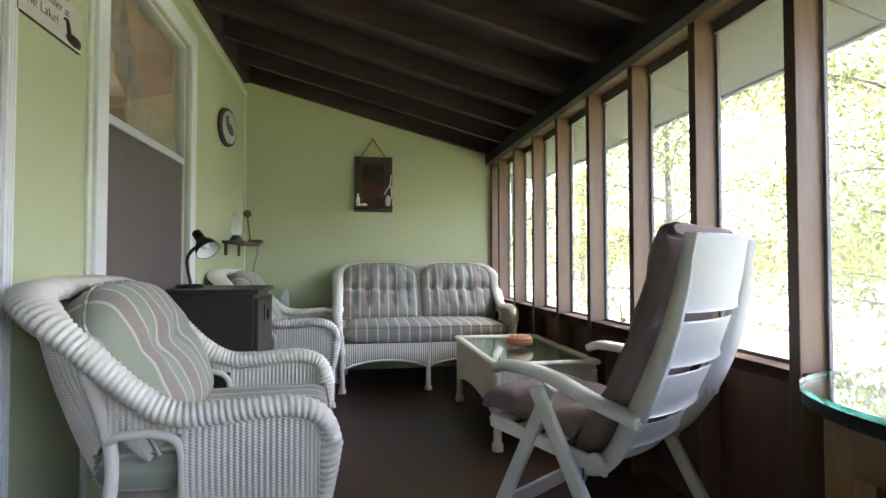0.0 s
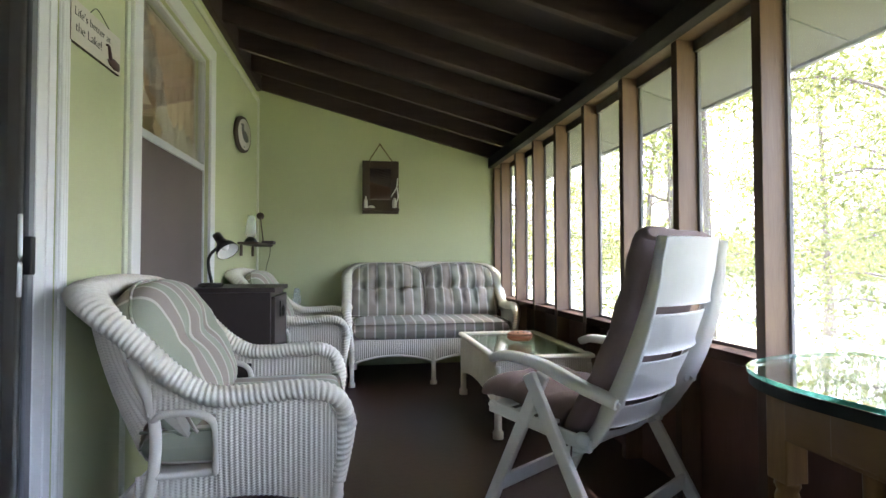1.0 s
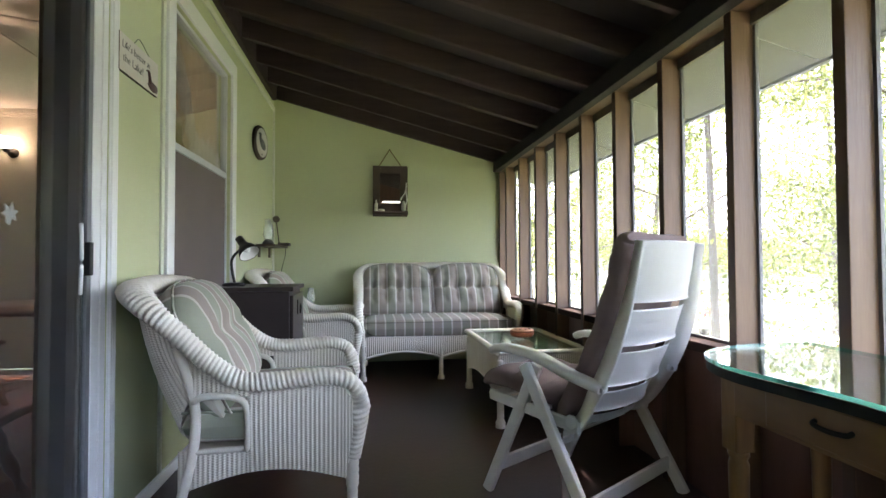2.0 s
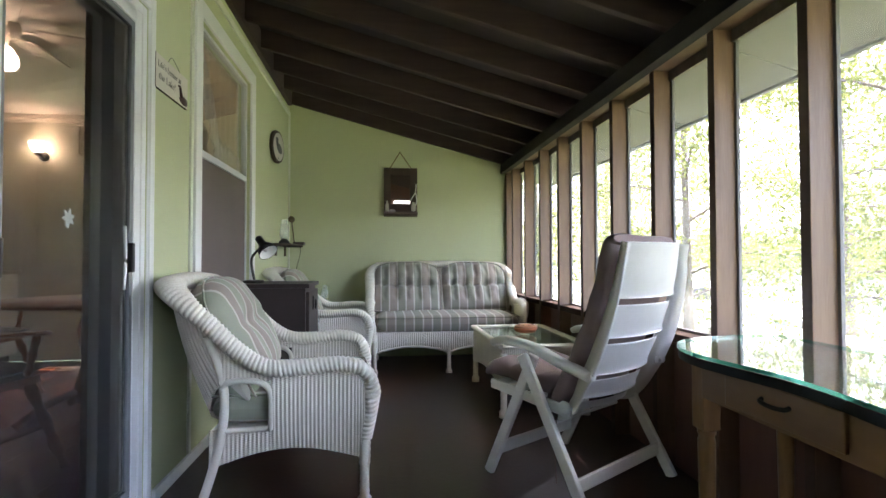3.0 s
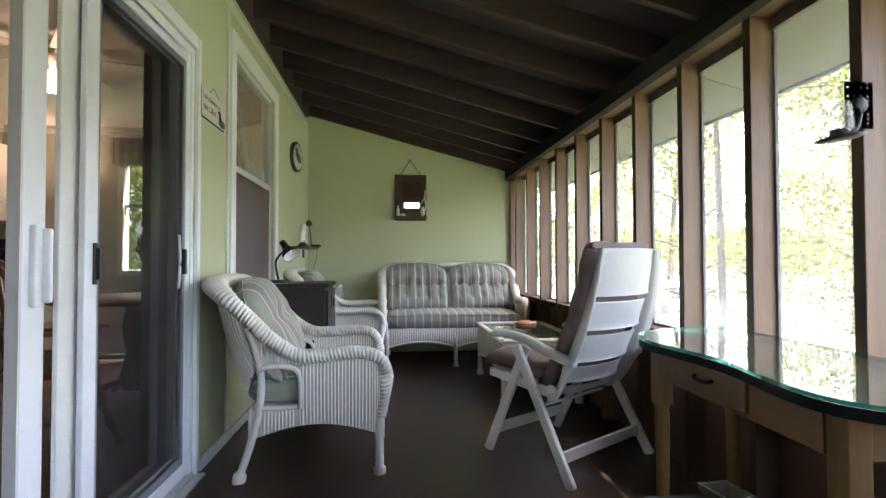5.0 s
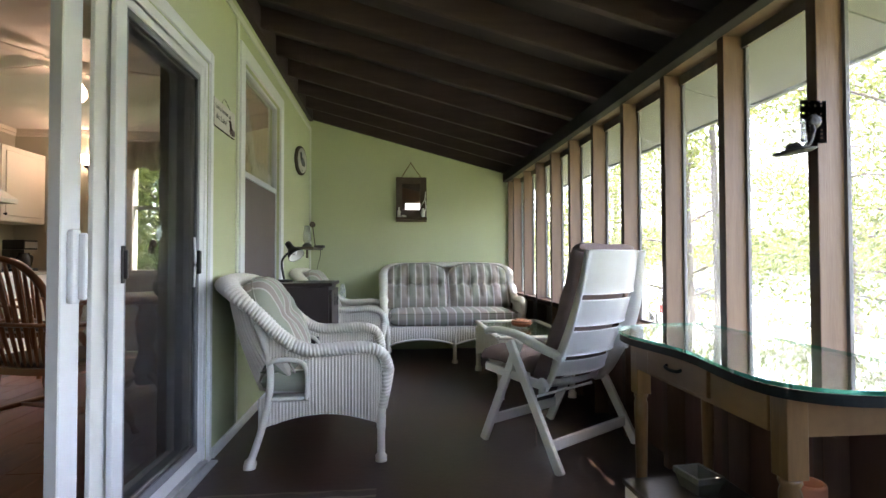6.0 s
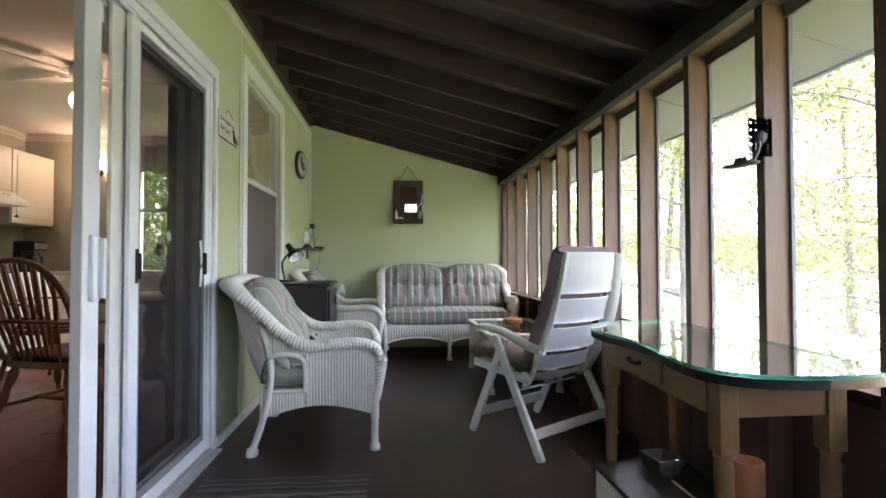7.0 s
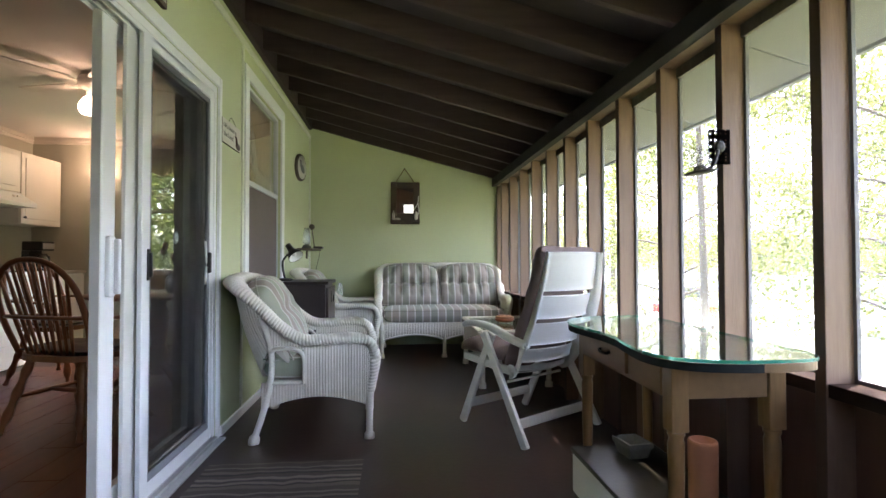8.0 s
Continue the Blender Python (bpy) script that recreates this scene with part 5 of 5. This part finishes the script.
def upper(y0, y1, z0, z1, n):
    T = thing("wall_cabinet", "cream raised-panel kitchen wall cabinet", "cabinet", None, "kitchen wall cabinets")
    part("body", box((KX0, y0, z0), (KX0 + 0.31, y1, z1), 0.002), KIT, T)
    w = (y1 - y0) / n
    for k in range(n):
        ky = y0 + w * k
        door_front(T, (KX0 + 0.311, ky + 0.004, z0 + 0.004), (KX0 + 0.33, ky + w - 0.004, z1 - 0.004), (ky + (w - 0.04 if k % 2 == 0 and n > 1 else 0.04), z0 + 0.07))


upper(4.30, 4.93, 1.40, 2.16, 1)
upper(3.48, 4.295, 1.72, 2.16, 2)
upper(2.50, 3.475, 1.40, 2.16, 2)
T = thing("range_hood", "white enamel range hood under the wall cabinets", "range hood")
hb = bmesh.new()
for x, z in ((0, 0),):
    v = [hb.verts.new((KX0 + a, y, b)) for y in (3.49, 4.285) for a, b in ((0.001, 1.56), (0.50, 1.56), (0.50, 1.60), (0.33, 1.715), (0.001, 1.715))]
    hb.faces.new(v[:5])
    hb.faces.new(v[5:][::-1])
    for k in range(5):
        hb.faces.new((v[k], v[(k + 1) % 5], v[5 + (k + 1) % 5], v[5 + k]))
part("hood", hb, APPL, T)
for k in range(2):
    part("switch", box((KX0 + 0.42, 4.05 + 0.06 * k, 1.655), (KX0 + 0.435, 4.09 + 0.06 * k, 1.672)), KIT, T)
T = thing("stove", "white enamel kitchen stove with a raised back panel", "stove")
part("body", box((KX0, 3.50, 0.0), (KX0 + 0.64, 4.27, 0.90), 0.006), APPL, T)
part("back_panel", box((KX0 + 0.001, 3.50, 0.901), (KX0 + 0.09, 4.27, 1.12), 0.02), APPL, T)
part("oven_door", box((KX0 + 0.641, 3.54, 0.22), (KX0 + 0.665, 4.23, 0.76), 0.006), APPL, T)
part("oven_handle", bm_tube(bmesh.new(), [(KX0 + 0.69, 3.58, 0.72), (KX0 + 0.69, 4.19, 0.72)], 0.012, 8), APPL, T)
for k in range(4):
    part("burner", lathe([(0.09, 0), (0.09, 0.008), (0.02, 0.01)], 20, pose(KX0 + 0.2 + 0.26 * (k % 2), 3.7 + 0.36 * (k // 2), 0.901)), BLACK, T)
for y0, y1 in ((4.29, 4.93), (2.0, 3.48)):
    T = thing("base_cabinet", "cream kitchen base cabinet with raised-panel doors", "cabinet", None, "kitchen base cabinets")
    part("body", box((KX0, y0, 0.08), (KX0 + 0.58, y1, 0.865), 0.002), KIT, T)
    part("plinth", box((KX0, y0, 0.0), (KX0 + 0.52, y1, 0.079)), BROWNCAB, T)
    n = 2 if y1 - y0 > 0.8 else 1
    w = (y1 - y0) / n
    for k in range(n):
        door_front(T, (KX0 + 0.581, y0 + w * k + 0.004, 0.10), (KX0 + 0.60, y0 + w * (k + 1) - 0.004, 0.86), (y0 + w * k + 0.05, 0.78))
    part("worktop", box((KX0, y0, 0.866), (KX0 + 0.62, y1, 0.90), 0.004), mat("beige laminate", (0.42, 0.36, 0.29), 0.35, amount=0.2, scale=50), T)
T = thing("coffee_maker", "black coffee maker with a glass jug on the worktop", "coffee maker", pose(KX0 + 0.33, 4.56, 0.901))
part("base", box((-0.10, -0.10, 0.0), (0.12, 0.10, 0.03), 0.006), BLACK, T)
part("tower", box((-0.10, -0.10, 0.03), (-0.02, 0.10, 0.22), 0.006), BLACK, T)
part("head", box((-0.10, -0.10, 0.22), (0.11, 0.10, 0.32), 0.01), BLACK, T)
part("band", box((0.1105, -0.09, 0.235), (0.114, 0.09, 0.30)), plain("brushed steel", (0.5, 0.5, 0.5), 0.3, 1.0), T, "steel front band")
part("jug", lathe([(0.05, 0.032), (0.066, 0.06), (0.066, 0.13), (0.045, 0.17), (0.045, 0.185)], 20, Matrix.Translation((0.045, 0, 0))), plain("dark jug", (0.03, 0.025, 0.02), 0.1), T)
part("jug_handle", bm_tube(bmesh.new(), spline([(0.045, 0.06, 0.165), (0.045, 0.115, 0.15), (0.045, 0.115, 0.09), (0.045, 0.066, 0.07)], 16), 0.008, 8, up=(1, 0, 0)), BLACK, T)


def windsor(m):
    T = thing("windsor_chair", "reddish oak bow-back chair with turned legs and a tied pad", "chair", m, "dining chairs")
    seat = [(0.23 * math.copysign(abs(math.cos(a)) ** 0.7, math.cos(a)), 0.215 * math.copysign(abs(math.sin(a)) ** 0.7, math.sin(a))) for a in (2 * math.pi * k / 36 for k in range(36))]
    part("seat", bm_slab(bmesh.new(), seat, 0.43, 0.465), OAK, T)
    bm, _ = pillow(0.40, 0.38, 0.05, [(0, 0, 0.012, 0.05)], 20, 20)
    part("seat_pad", bm, mat("dark floral pad", (0.05, 0.045, 0.045), 0.9, (0.22, 0.16, 0.14), 30, 90), T, "dark floral seat pad", pose(0, 0.01, 0.488))
    hoop = spline([(-0.215, -0.15, 0.46), (-0.245, -0.21, 0.66), (-0.225, -0.265, 0.86), (-0.13, -0.295, 0.985), (0, -0.305, 1.02), (0.13, -0.295, 0.985), (0.225, -0.265, 0.86), (0.245, -0.21, 0.66), (0.215, -0.15, 0.46)], 60)
    part("bow", bm_tube(bmesh.new(), hoop, 0.0155, 10, up=(0, 1, 0)), OAK, T)
    for k in range(9):
        f = -1 + 2 * (k + 0.5) / 9
        top = min(hoop[4:-4], key=lambda p: abs(p.x - 0.225 * f) - (0.0 if p.z > 0.7 else -9))
        part("spindle", bm_tube(bmesh.new(), [Vector((0.15 * f, -0.175, 0.46)).lerp(top, j / 8) for j in range(9)], lambda t: 0.0065 + 0.0035 * math.sin(math.pi * t), 8, up=(1, 0, 0)), OAK, T)
    arm = spline([(-0.26, 0.12, 0.66), (-0.265, -0.05, 0.675), (-0.235, -0.2, 0.685), (0, -0.262, 0.69), (0.235, -0.2, 0.685), (0.265, -0.05, 0.675), (0.26, 0.12, 0.66)], 40)
    part("arm_bow", bm_sweep(bmesh.new(), arm, lambda i, t: circ(0.022, 10, 0.011)), OAK, T)
    for s in (1, -1):
        part("arm_post", bm_tube(bmesh.new(), [Vector((s * 0.20, 0.09, 0.46)).lerp(Vector((s * 0.255, 0.08, 0.655)), j / 12) for j in range(13)], lambda t: 0.011 + 0.006 * math.sin(t * 9) ** 2, 8, up=(1, 0, 0)), OAK, T)
        for y in (-1, 1):
            a, b = Vector((s * 0.15, y * 0.14, 0.43)), Vector((s * 0.235, y * 0.235, 0.0))
            part("leg", bm_tube(bmesh.new(), [a.lerp(b, j / 30) for j in range(31)], lambda t: 0.017 + 0.008 * math.sin(t * 10.5) ** 2 - (0.004 if t > 0.85 else 0), 10, up=(1, 0, 0)), OAK, T)
        part("side_stretcher", bm_tube(bmesh.new(), [Vector((s * 0.19, -0.19, 0.21)).lerp(Vector((s * 0.19, 0.19, 0.21)), j / 14) for j in range(15)], lambda t: 0.009 + 0.007 * math.sin(math.pi * t), 8), OAK, T)
    part("cross_stretcher", bm_tube(bmesh.new(), [Vector((-0.19, 0, 0.21)).lerp(Vector((0.19, 0, 0.21)), j / 14) for j in range(15)], lambda t: 0.009 + 0.007 * math.sin(math.pi * t), 8), OAK, T)
    return T


w1 = windsor(pose(-1.81, 1.98, 0, 0, 0, -18) @ Matrix.Diagonal((1.22, 1.08, 1, 1)))
copy_thing(w1, pose(-1.15 - 0.35, 3.75, 0, 0, 0, 170))
copy_thing(w1, pose(-2.75, 3.35, 0, 0, 0, -95))
T = thing("dining_table", "round reddish oak pedestal dining table", "table", pose(-1.78, 2.95, 0))
part("tabletop", lathe([(0.0, 0.72), (0.50, 0.72), (0.52, 0.735), (0.515, 0.75), (0.0, 0.752)], 48), OAK, T)
part("pedestal", lathe([(0.07, 0.10), (0.09, 0.2), (0.05, 0.35), (0.08, 0.55), (0.05, 0.66), (0.12, 0.719)], 20), OAK, T)
for k in range(4):
    f = bmesh.new()
    an = math.pi / 4 + k * math.pi / 2
    bm_tube(f, spline([(0.05 * math.cos(an), 0.05 * math.sin(an), 0.18), (0.22 * math.cos(an), 0.22 * math.sin(an), 0.13), (0.38 * math.cos(an), 0.38 * math.sin(an), 0.025)], 14), 0.025, 8)
    part("foot", f, OAK, T)
T = thing("tulip_vase", "dark vase of dusky tulips on the dining table", "vase", pose(-1.62, 2.86, 0.752))
part("vase", lathe([(0.05, 0), (0.075, 0.05), (0.07, 0.11), (0.045, 0.15), (0.05, 0.165)], 20), SLATE, T)
STEM = plain("dull green stem", (0.08, 0.12, 0.05), 0.7)
TUL = mat("dusky red petal", (0.28, 0.06, 0.06), 0.6, scale=30)
for k in range(6):
    an = k * 1.05
    e = Vector((0.09 * math.cos(an), 0.09 * math.sin(an), 0.30 + 0.05 * math.sin(k * 2.1)))
    part("stem", bm_tube(bmesh.new(), spline([(0.02 * math.cos(an), 0.02 * math.sin(an), 0.14), e * 0.75 + Vector((0, 0, 0.03)), e], 10), 0.004, 6), STEM, T)
    part("tulip", lathe([(0.004, 0), (0.02, 0.012), (0.024, 0.035), (0.016, 0.06), (0.0, 0.062)], 12, Matrix.Translation(e)), TUL, T)
T = thing("ceiling_fan", "white ceiling fan with a glowing glass light", "ceiling fan", pose(-2.20, 2.75, 0.12))
FANW = mat("white fan paint", (0.68, 0.62, 0.56), 0.45, amount=0.1)
part("rod", lathe([(0.075, KZ - 0.1202), (0.065, KZ - 0.130), (0.03, KZ - 0.135), (0.03, KZ - 0.145)], 16), FANW, T)
part("motor", lathe([(0.03, 2.31), (0.09, 2.30), (0.10, 2.26), (0.09, 2.22), (0.04, 2.20), (0.035, 2.155)], 24), FANW, T)
for k in range(5):
    an = k * 2 * math.pi / 5 + 0.35
    b = bmesh.new()
    bm_box(b, (0.10, -0.02, 2.245), (0.20, 0.02, 2.252))
    bm_box(b, (0.18, -0.06, 2.246), (0.62, 0.06, 2.256), Matrix.Identity(4), 0.004)
    bmesh.ops.transform(b, matrix=Matrix.Rotation(an, 4, "Z"), verts=b.verts)
    part("blade", b, FANW, T)
WARM = (1.0, 0.68, 0.45)
part("globe", lathe([(0.035, 2.155), (0.06, 2.135), (0.085, 2.09), (0.088, 2.05), (0.07, 2.02), (0.0, 2.01)], 24), plain("lit glass globe", WARM, 0.4, emit=1.0), T, "glowing frosted glass globe")
part("pull_chain", bm_tube(bmesh.new(), [(0.05, -0.05, 2.15), (0.05, -0.05, 1.93)], 0.002, 6, up=(1, 0, 0)), BLACK, T)
T = thing("wall_sconce", "lit wall sconce with a frosted shade", "sconce", pose(-3.30, KY1, 0.25))
part("bracket", lathe([(0.05, 0), (0.045, 0.015), (0.012, 0.02), (0.012, 0.08)], 16, pose(0, 0, 1.78, 90, 0, 0)), BLACK, T)
part("shade", lathe([(0.03, 1.80), (0.06, 1.84), (0.075, 1.90), (0.07, 1.905), (0.0, 1.86)], 20, Matrix.Translation((0, -0.10, 0))), plain("lit sconce glass", WARM, 0.4, emit=2.2), T, "glowing frosted shade")
part("holder", lathe([(0.02, 1.77), (0.035, 1.80), (0.03, 1.806)], 14, Matrix.Translation((0, -0.10, 0))), BLACK, T)
part("link", bm_tube(bmesh.new(), [(0, -0.07, 1.78), (0, -0.10, 1.775)], 0.012, 8), BLACK, T)
# stacked vertical blinds beside the door
VBL = mat("taupe vertical blind", (0.36, 0.30, 0.26), 0.7, (0.28, 0.23, 0.20), 4, 60)
VB2 = mat("grey blue vertical blind", (0.48, 0.53, 0.58), 0.6, scale=4)
VB3 = mat("red-brown vertical blind", (0.40, 0.20, 0.14), 0.7, scale=4)
T = thing("vertical_blinds", "stack of drawn-back taupe vertical blinds inside the door", "blinds")
part("rail", box((KX1 - 0.075, -0.1, 2.06), (KX1 - 0.001, 1.88, 2.10), 0.003), KIT, T)
for k in range(9):
    part("slat", box((-0.04, -0.002, 0.04), (0.04, 0.002, 2.06)), (VBL, VB2, VB3)[k % 3], T, "", pose(KX1 - 0.055, 1.63 + 0.028 * k, 0, 0, 0, 22 + 5 * (k % 2)))

# ---- outdoors ----
GRASS = mat("sunlit lawn", (0.10, 0.13, 0.045), 0.9, (0.16, 0.16, 0.07), 0.35, 5, bump=0.3)
gz = -0.95
gd = bmesh.new()
n = 48
g = [[None] * (n + 1) for _ in range(n + 1)]
for i in range(n + 1):
    for k in range(n + 1):
        u, v = (i / n * 2 - 1), (k / n * 2 - 1)
        x, y = math.copysign(abs(u) ** 2.6 * 700, u), math.copysign(abs(v) ** 2.6 * 700, v)
        r = math.hypot(x, y)
        g[i][k] = gd.verts.new((x, y, gz + (0.25 * noise.noise((x * 0.08, y * 0.08, 0)) if r > 6 else 0) - min(1.2, max(0, (x - 9) * 0.1))))
for i in range(n):
    for k in range(n):
        gd.faces.new((g[i][k], g[i + 1][k], g[i + 1][k + 1], g[i][k + 1])).smooth = True
structure("ground", gd, GRASS, "sunlit sloping lawn around the house", "ground")
wa = bmesh.new()
bm_box(wa, (17, -120, gz - 1.0), (160, 200, gz - 0.55))
structure("water", wa, mat("pale lake water", (0.16, 0.20, 0.22), 0.12, (0.12, 0.15, 0.17), 0.3, 3, bump=0.3), "pale glittering lake beyond the lawn", "water")
BARK = mat("grey-brown bark", (0.13, 0.10, 0.075), 0.9, (0.07, 0.052, 0.04), 6, 30, bump=0.8, stretch=(4, 4, 0.7))


def leaf_mat(name, c1, c2):
    m = bpy.data.materials.new(name)
    m.use_nodes = True
    nt = m.node_tree
    geo = nt.nodes.new("ShaderNodeNewGeometry")
    rp = nt.nodes.new("ShaderNodeValToRGB")
    rp.color_ramp.elements[0].color, rp.color_ramp.elements[1].color = (*c1, 1), (*c2, 1)
    nt.links.new(geo.outputs["Random Per Island"], rp.inputs[0])
    d, t, mx = (nt.nodes.new("ShaderNode" + k) for k in ("BsdfDiffuse", "BsdfTranslucent", "MixShader"))
    nt.links.new(rp.outputs[0], d.inputs[0])
    nt.links.new(rp.outputs[0], t.inputs[0])
    mx.inputs[0].default_value = 0.5
    nt.links.new(d.outputs[0], mx.inputs[1])
    nt.links.new(t.outputs[0], mx.inputs[2])
    nt.links.new(mx.outputs[0], nt.nodes["Material Output"].inputs[0])
    return m


LEAF = leaf_mat("bright maple leaves", (0.075, 0.095, 0.025), (0.19, 0.205, 0.065))
RNG = np.random.default_rng(7)


def leaf_mesh(name, centres, spread, per, size):
    """Many small folded leaves round the clump centres, in one mesh."""
    c = np.repeat(np.array(centres), per, axis=0)
    nl = len(c)
    p = c + RNG.normal(0, 1, (nl, 3)) * np.array(spread)
    a = RNG.normal(0, 1, (nl, 3))
    a /= np.linalg.norm(a, axis=1)[:, None]
    b = np.cross(a, RNG.normal(0, 1, (nl, 3)))
    b /= np.linalg.norm(b, axis=1)[:, None]
    s = size * RNG.uniform(0.6, 1.3, (nl, 1))
    nrm = np.cross(a, b) * s * 0.25
    v = np.stack([p - a * s, p + b * s * 0.55 + nrm, p + a * s, p - b * s * 0.55 + nrm], axis=1).reshape(-1, 3)
    idx = np.arange(nl)[:, None] * 4
    f = np.concatenate([idx + [[0, 1, 2]], idx + [[0, 2, 3]]])
    me = bpy.data.meshes.new(name)
    me.from_pydata(v.tolist(), [], f.tolist())
    me.materials.append(LEAF)
    return me


def tree(x, y, h, r, seed, per=70, size=0.075, low=0.25, clumps=90, z=None, slim=1.0):
    rnd = random.Random(seed)
    z0 = (gz if z is None else z) - 0.3
    T = thing("tree", "leafy maple tree with bright yellow-green foliage in the sun", "tree", pose(x, y, z0), "trees by the lake")
    lean = Vector((rnd.uniform(-0.5, 0.5), rnd.uniform(-0.5, 0.5), 0))
    trunk = spline([(0, 0, 0), lean * 0.3 + Vector((0, 0, h * 0.35)), lean + Vector((0, 0, h * 0.9))], 16)
    bm = bmesh.new()
    tr = (0.016 * h + 0.03) * slim
    bm_tube(bm, trunk, lambda t: tr * (1 - 0.8 * t) + (0.4 * tr * (1 - t * 10) if t < 0.1 else 0), 10, up=(1, 0, 0))
    part("trunk", bm, BARK, T)
    cs = []
    bm = bmesh.new()
    for k in range(16):
        t = low + (0.92 - low) * k / 15
        p = trunk[min(15, int(t * 15))]
        an = k * 2.4 + rnd.uniform(-0.4, 0.4)
        reach = r * (1.05 - 0.65 * abs(t - 0.45) / 0.55) * rnd.uniform(0.7, 1.1)
        e = p + Vector((math.cos(an) * reach, math.sin(an) * reach, reach * rnd.uniform(0.0, 0.45)))
        mid = p.lerp(e, 0.5) + Vector((0, 0, 0.12 * reach))
        bm_tube(bm, spline([p, mid, e], 9), lambda t2: tr * 0.3 * (1 - 0.85 * t2), 6, up=(0.1, 0.2, 1))
        for j in range(max(2, clumps // 16)):
            q = p.lerp(e, rnd.uniform(0.35, 1.08))
            cs.append(tuple(q + Vector((rnd.uniform(-1, 1), rnd.uniform(-1, 1), rnd.uniform(-0.5, 0.7))) * 0.22 * r))
    part("limbs", bm, BARK, T)
    cr = new("crown", leaf_mesh("crown", cs, (0.15 * r, 0.15 * r, 0.09 * r), per, size))
    cr.parent = T
    return T


for i, (x, y, h, r, lo) in enumerate(((7.6, 5.2, 8.0, 2.6, 0.2), (6.6, 9.6, 8.5, 2.7, 0.2), (4.4, 13.0, 9.0, 2.8, 0.2), (11.0, 8.0, 10.0, 3.2, 0.2), (9.4, 15.5, 10.0, 3.2, 0.25),
                                      (5.0, 20.0, 10.5, 3.2, 0.2), (14.0, 13.0, 10.0, 3.4, 0.25), (10.0, 2.6, 9.0, 2.8, 0.22), (11.0, 23.0, 11.0, 3.6, 0.2))):
    tree(x, y, h, r, 11 + i, 160, 0.034 + 0.0012 * math.hypot(x, y), lo, slim=0.75)
# added trees, crowns above the view, placed to break up sunlight on the porch
for i, (x, y) in enumerate(((6.2, 4.0), (5.8, 7.4), (6.4, 0.8))):
    tree(x, y, 12.5, 3.0, 81 + i, 130, 0.05, 0.5, slim=0.35)
for i, (x, y, h, r) in enumerate(((-3.4, 12.5, 9.0, 3.0), (-0.6, 14.5, 9.5, 3.2), (-6.4, 15.0, 10.0, 3.4), (-4.9, 10.6, 8.0, 2.6), (-6.9, 11.8, 9.0, 2.9), (-8.4, 16.5, 11.0, 3.6), (-9.5, 21.0, 12.0, 4.2))):
    tree(x, y, h, r, 51 + i, 70, 0.09, 0.1, slim=0.6)
# far woods on the other shore
cs = [(60 + RNG.uniform(0, 40) + abs(k % 3), -60 + 2.2 * k + RNG.uniform(-2, 2), gz + RNG.uniform(0, 5.5)) for k in range(90)]
fw = new("far_woods", leaf_mesh("far_woods", cs, (3, 3, 1.6), 160, 0.8))
tagged(fw, "pale far woods on the opposite shore", "woods", "", "stuff")

# a parked car on the lawn
T = thing("parked_car", "white car with red tail lights parked on the grass", "car", pose(8.9, 13.8, gz - 0.12, 0, 0, -24))
CARW = plain("white car paint", (0.8, 0.8, 0.8), 0.25)
CG = plain("dark car glass", (0.02, 0.02, 0.025), 0.08)
b = bmesh.new()
pr = [(-2.1, 0.3), (-2.1, 0.85), (-1.95, 0.92), (-1.55, 1.38), (0.3, 1.42), (0.95, 0.98), (1.9, 0.85), (2.05, 0.6), (2.05, 0.3)]
vs = [[b.verts.new((s * (0.82 if z < 1.0 else 0.66), x, z)) for x, z in pr] for s in (-1, 1)]
b.faces.new(vs[0])
b.faces.new(vs[1][::-1])
for k in range(len(pr)):
    q = (k + 1) % len(pr)
    b.faces.new((vs[0][k], vs[0][q], vs[1][q], vs[1][k]))
bmesh.ops.bevel(b, geom=b.edges[:], offset=0.04, segments=2, affect="EDGES")
part("body", b, CARW, T)
part("rear_window", box((-0.6, -0.02, -0.18), (0.6, 0.0, 0.18), 0.0, pose(0, -1.765, 1.16, -41, 0, 0)), CG, T)
for s in (-1, 1):
    part("side_window", box((s * 0.735 - 0.01, -1.3, 1.0), (s * 0.735 + 0.01, 0.45, 1.32), 0.005, pose(0, 0, 0, 0, 0, 0)), CG, T)
    part("tail_light", box((s * 0.7 - 0.1, -2.13, 0.62), (s * 0.7 + 0.1, -2.09, 0.84), 0.01), plain("red lens %d" % s, (0.6, 0.02, 0.02), 0.2), T)
    for y in (-1.3, 1.3):
        wh = part("wheel", lathe([(0.2, -0.09), (0.31, -0.09), (0.32, 0.0), (0.31, 0.09), (0.2, 0.09)], 24, pose(s * 0.76, y, 0.31, 0, 90, 0)), BLACK, T)
        part("hub", lathe([(0.0, -0.1), (0.19, -0.095), (0.19, 0.095), (0.0, 0.1)], 20, pose(s * 0.76, y, 0.31, 0, 90, 0)), plain("hub grey %d %d" % (s, y * 10), (0.5, 0.5, 0.5), 0.4, 0.7), wh)

# ---- kitchen floor planks ----
pm = {}
row = 0
y_, x_ = 0, KX1
while x_ - 0.19 > -3.4:
    off = -0.9 + (row * 0.43) % 1.2
    y_ = off
    while y_ < 3.6:
        L = 1.2
        if "p" not in pm:
            pm["p"] = mesh_of("plank", box((0, 0, -0.0115), (0.187, L - 0.003, 0.0), 0.0015), PLANK)
        ob = new("plank", pm["p"])
        ob.location = (x_ - 0.19, y_, -0.0005)
        ob.parent = kfloor
        y_ += L
    x_ -= 0.19
    row += 1
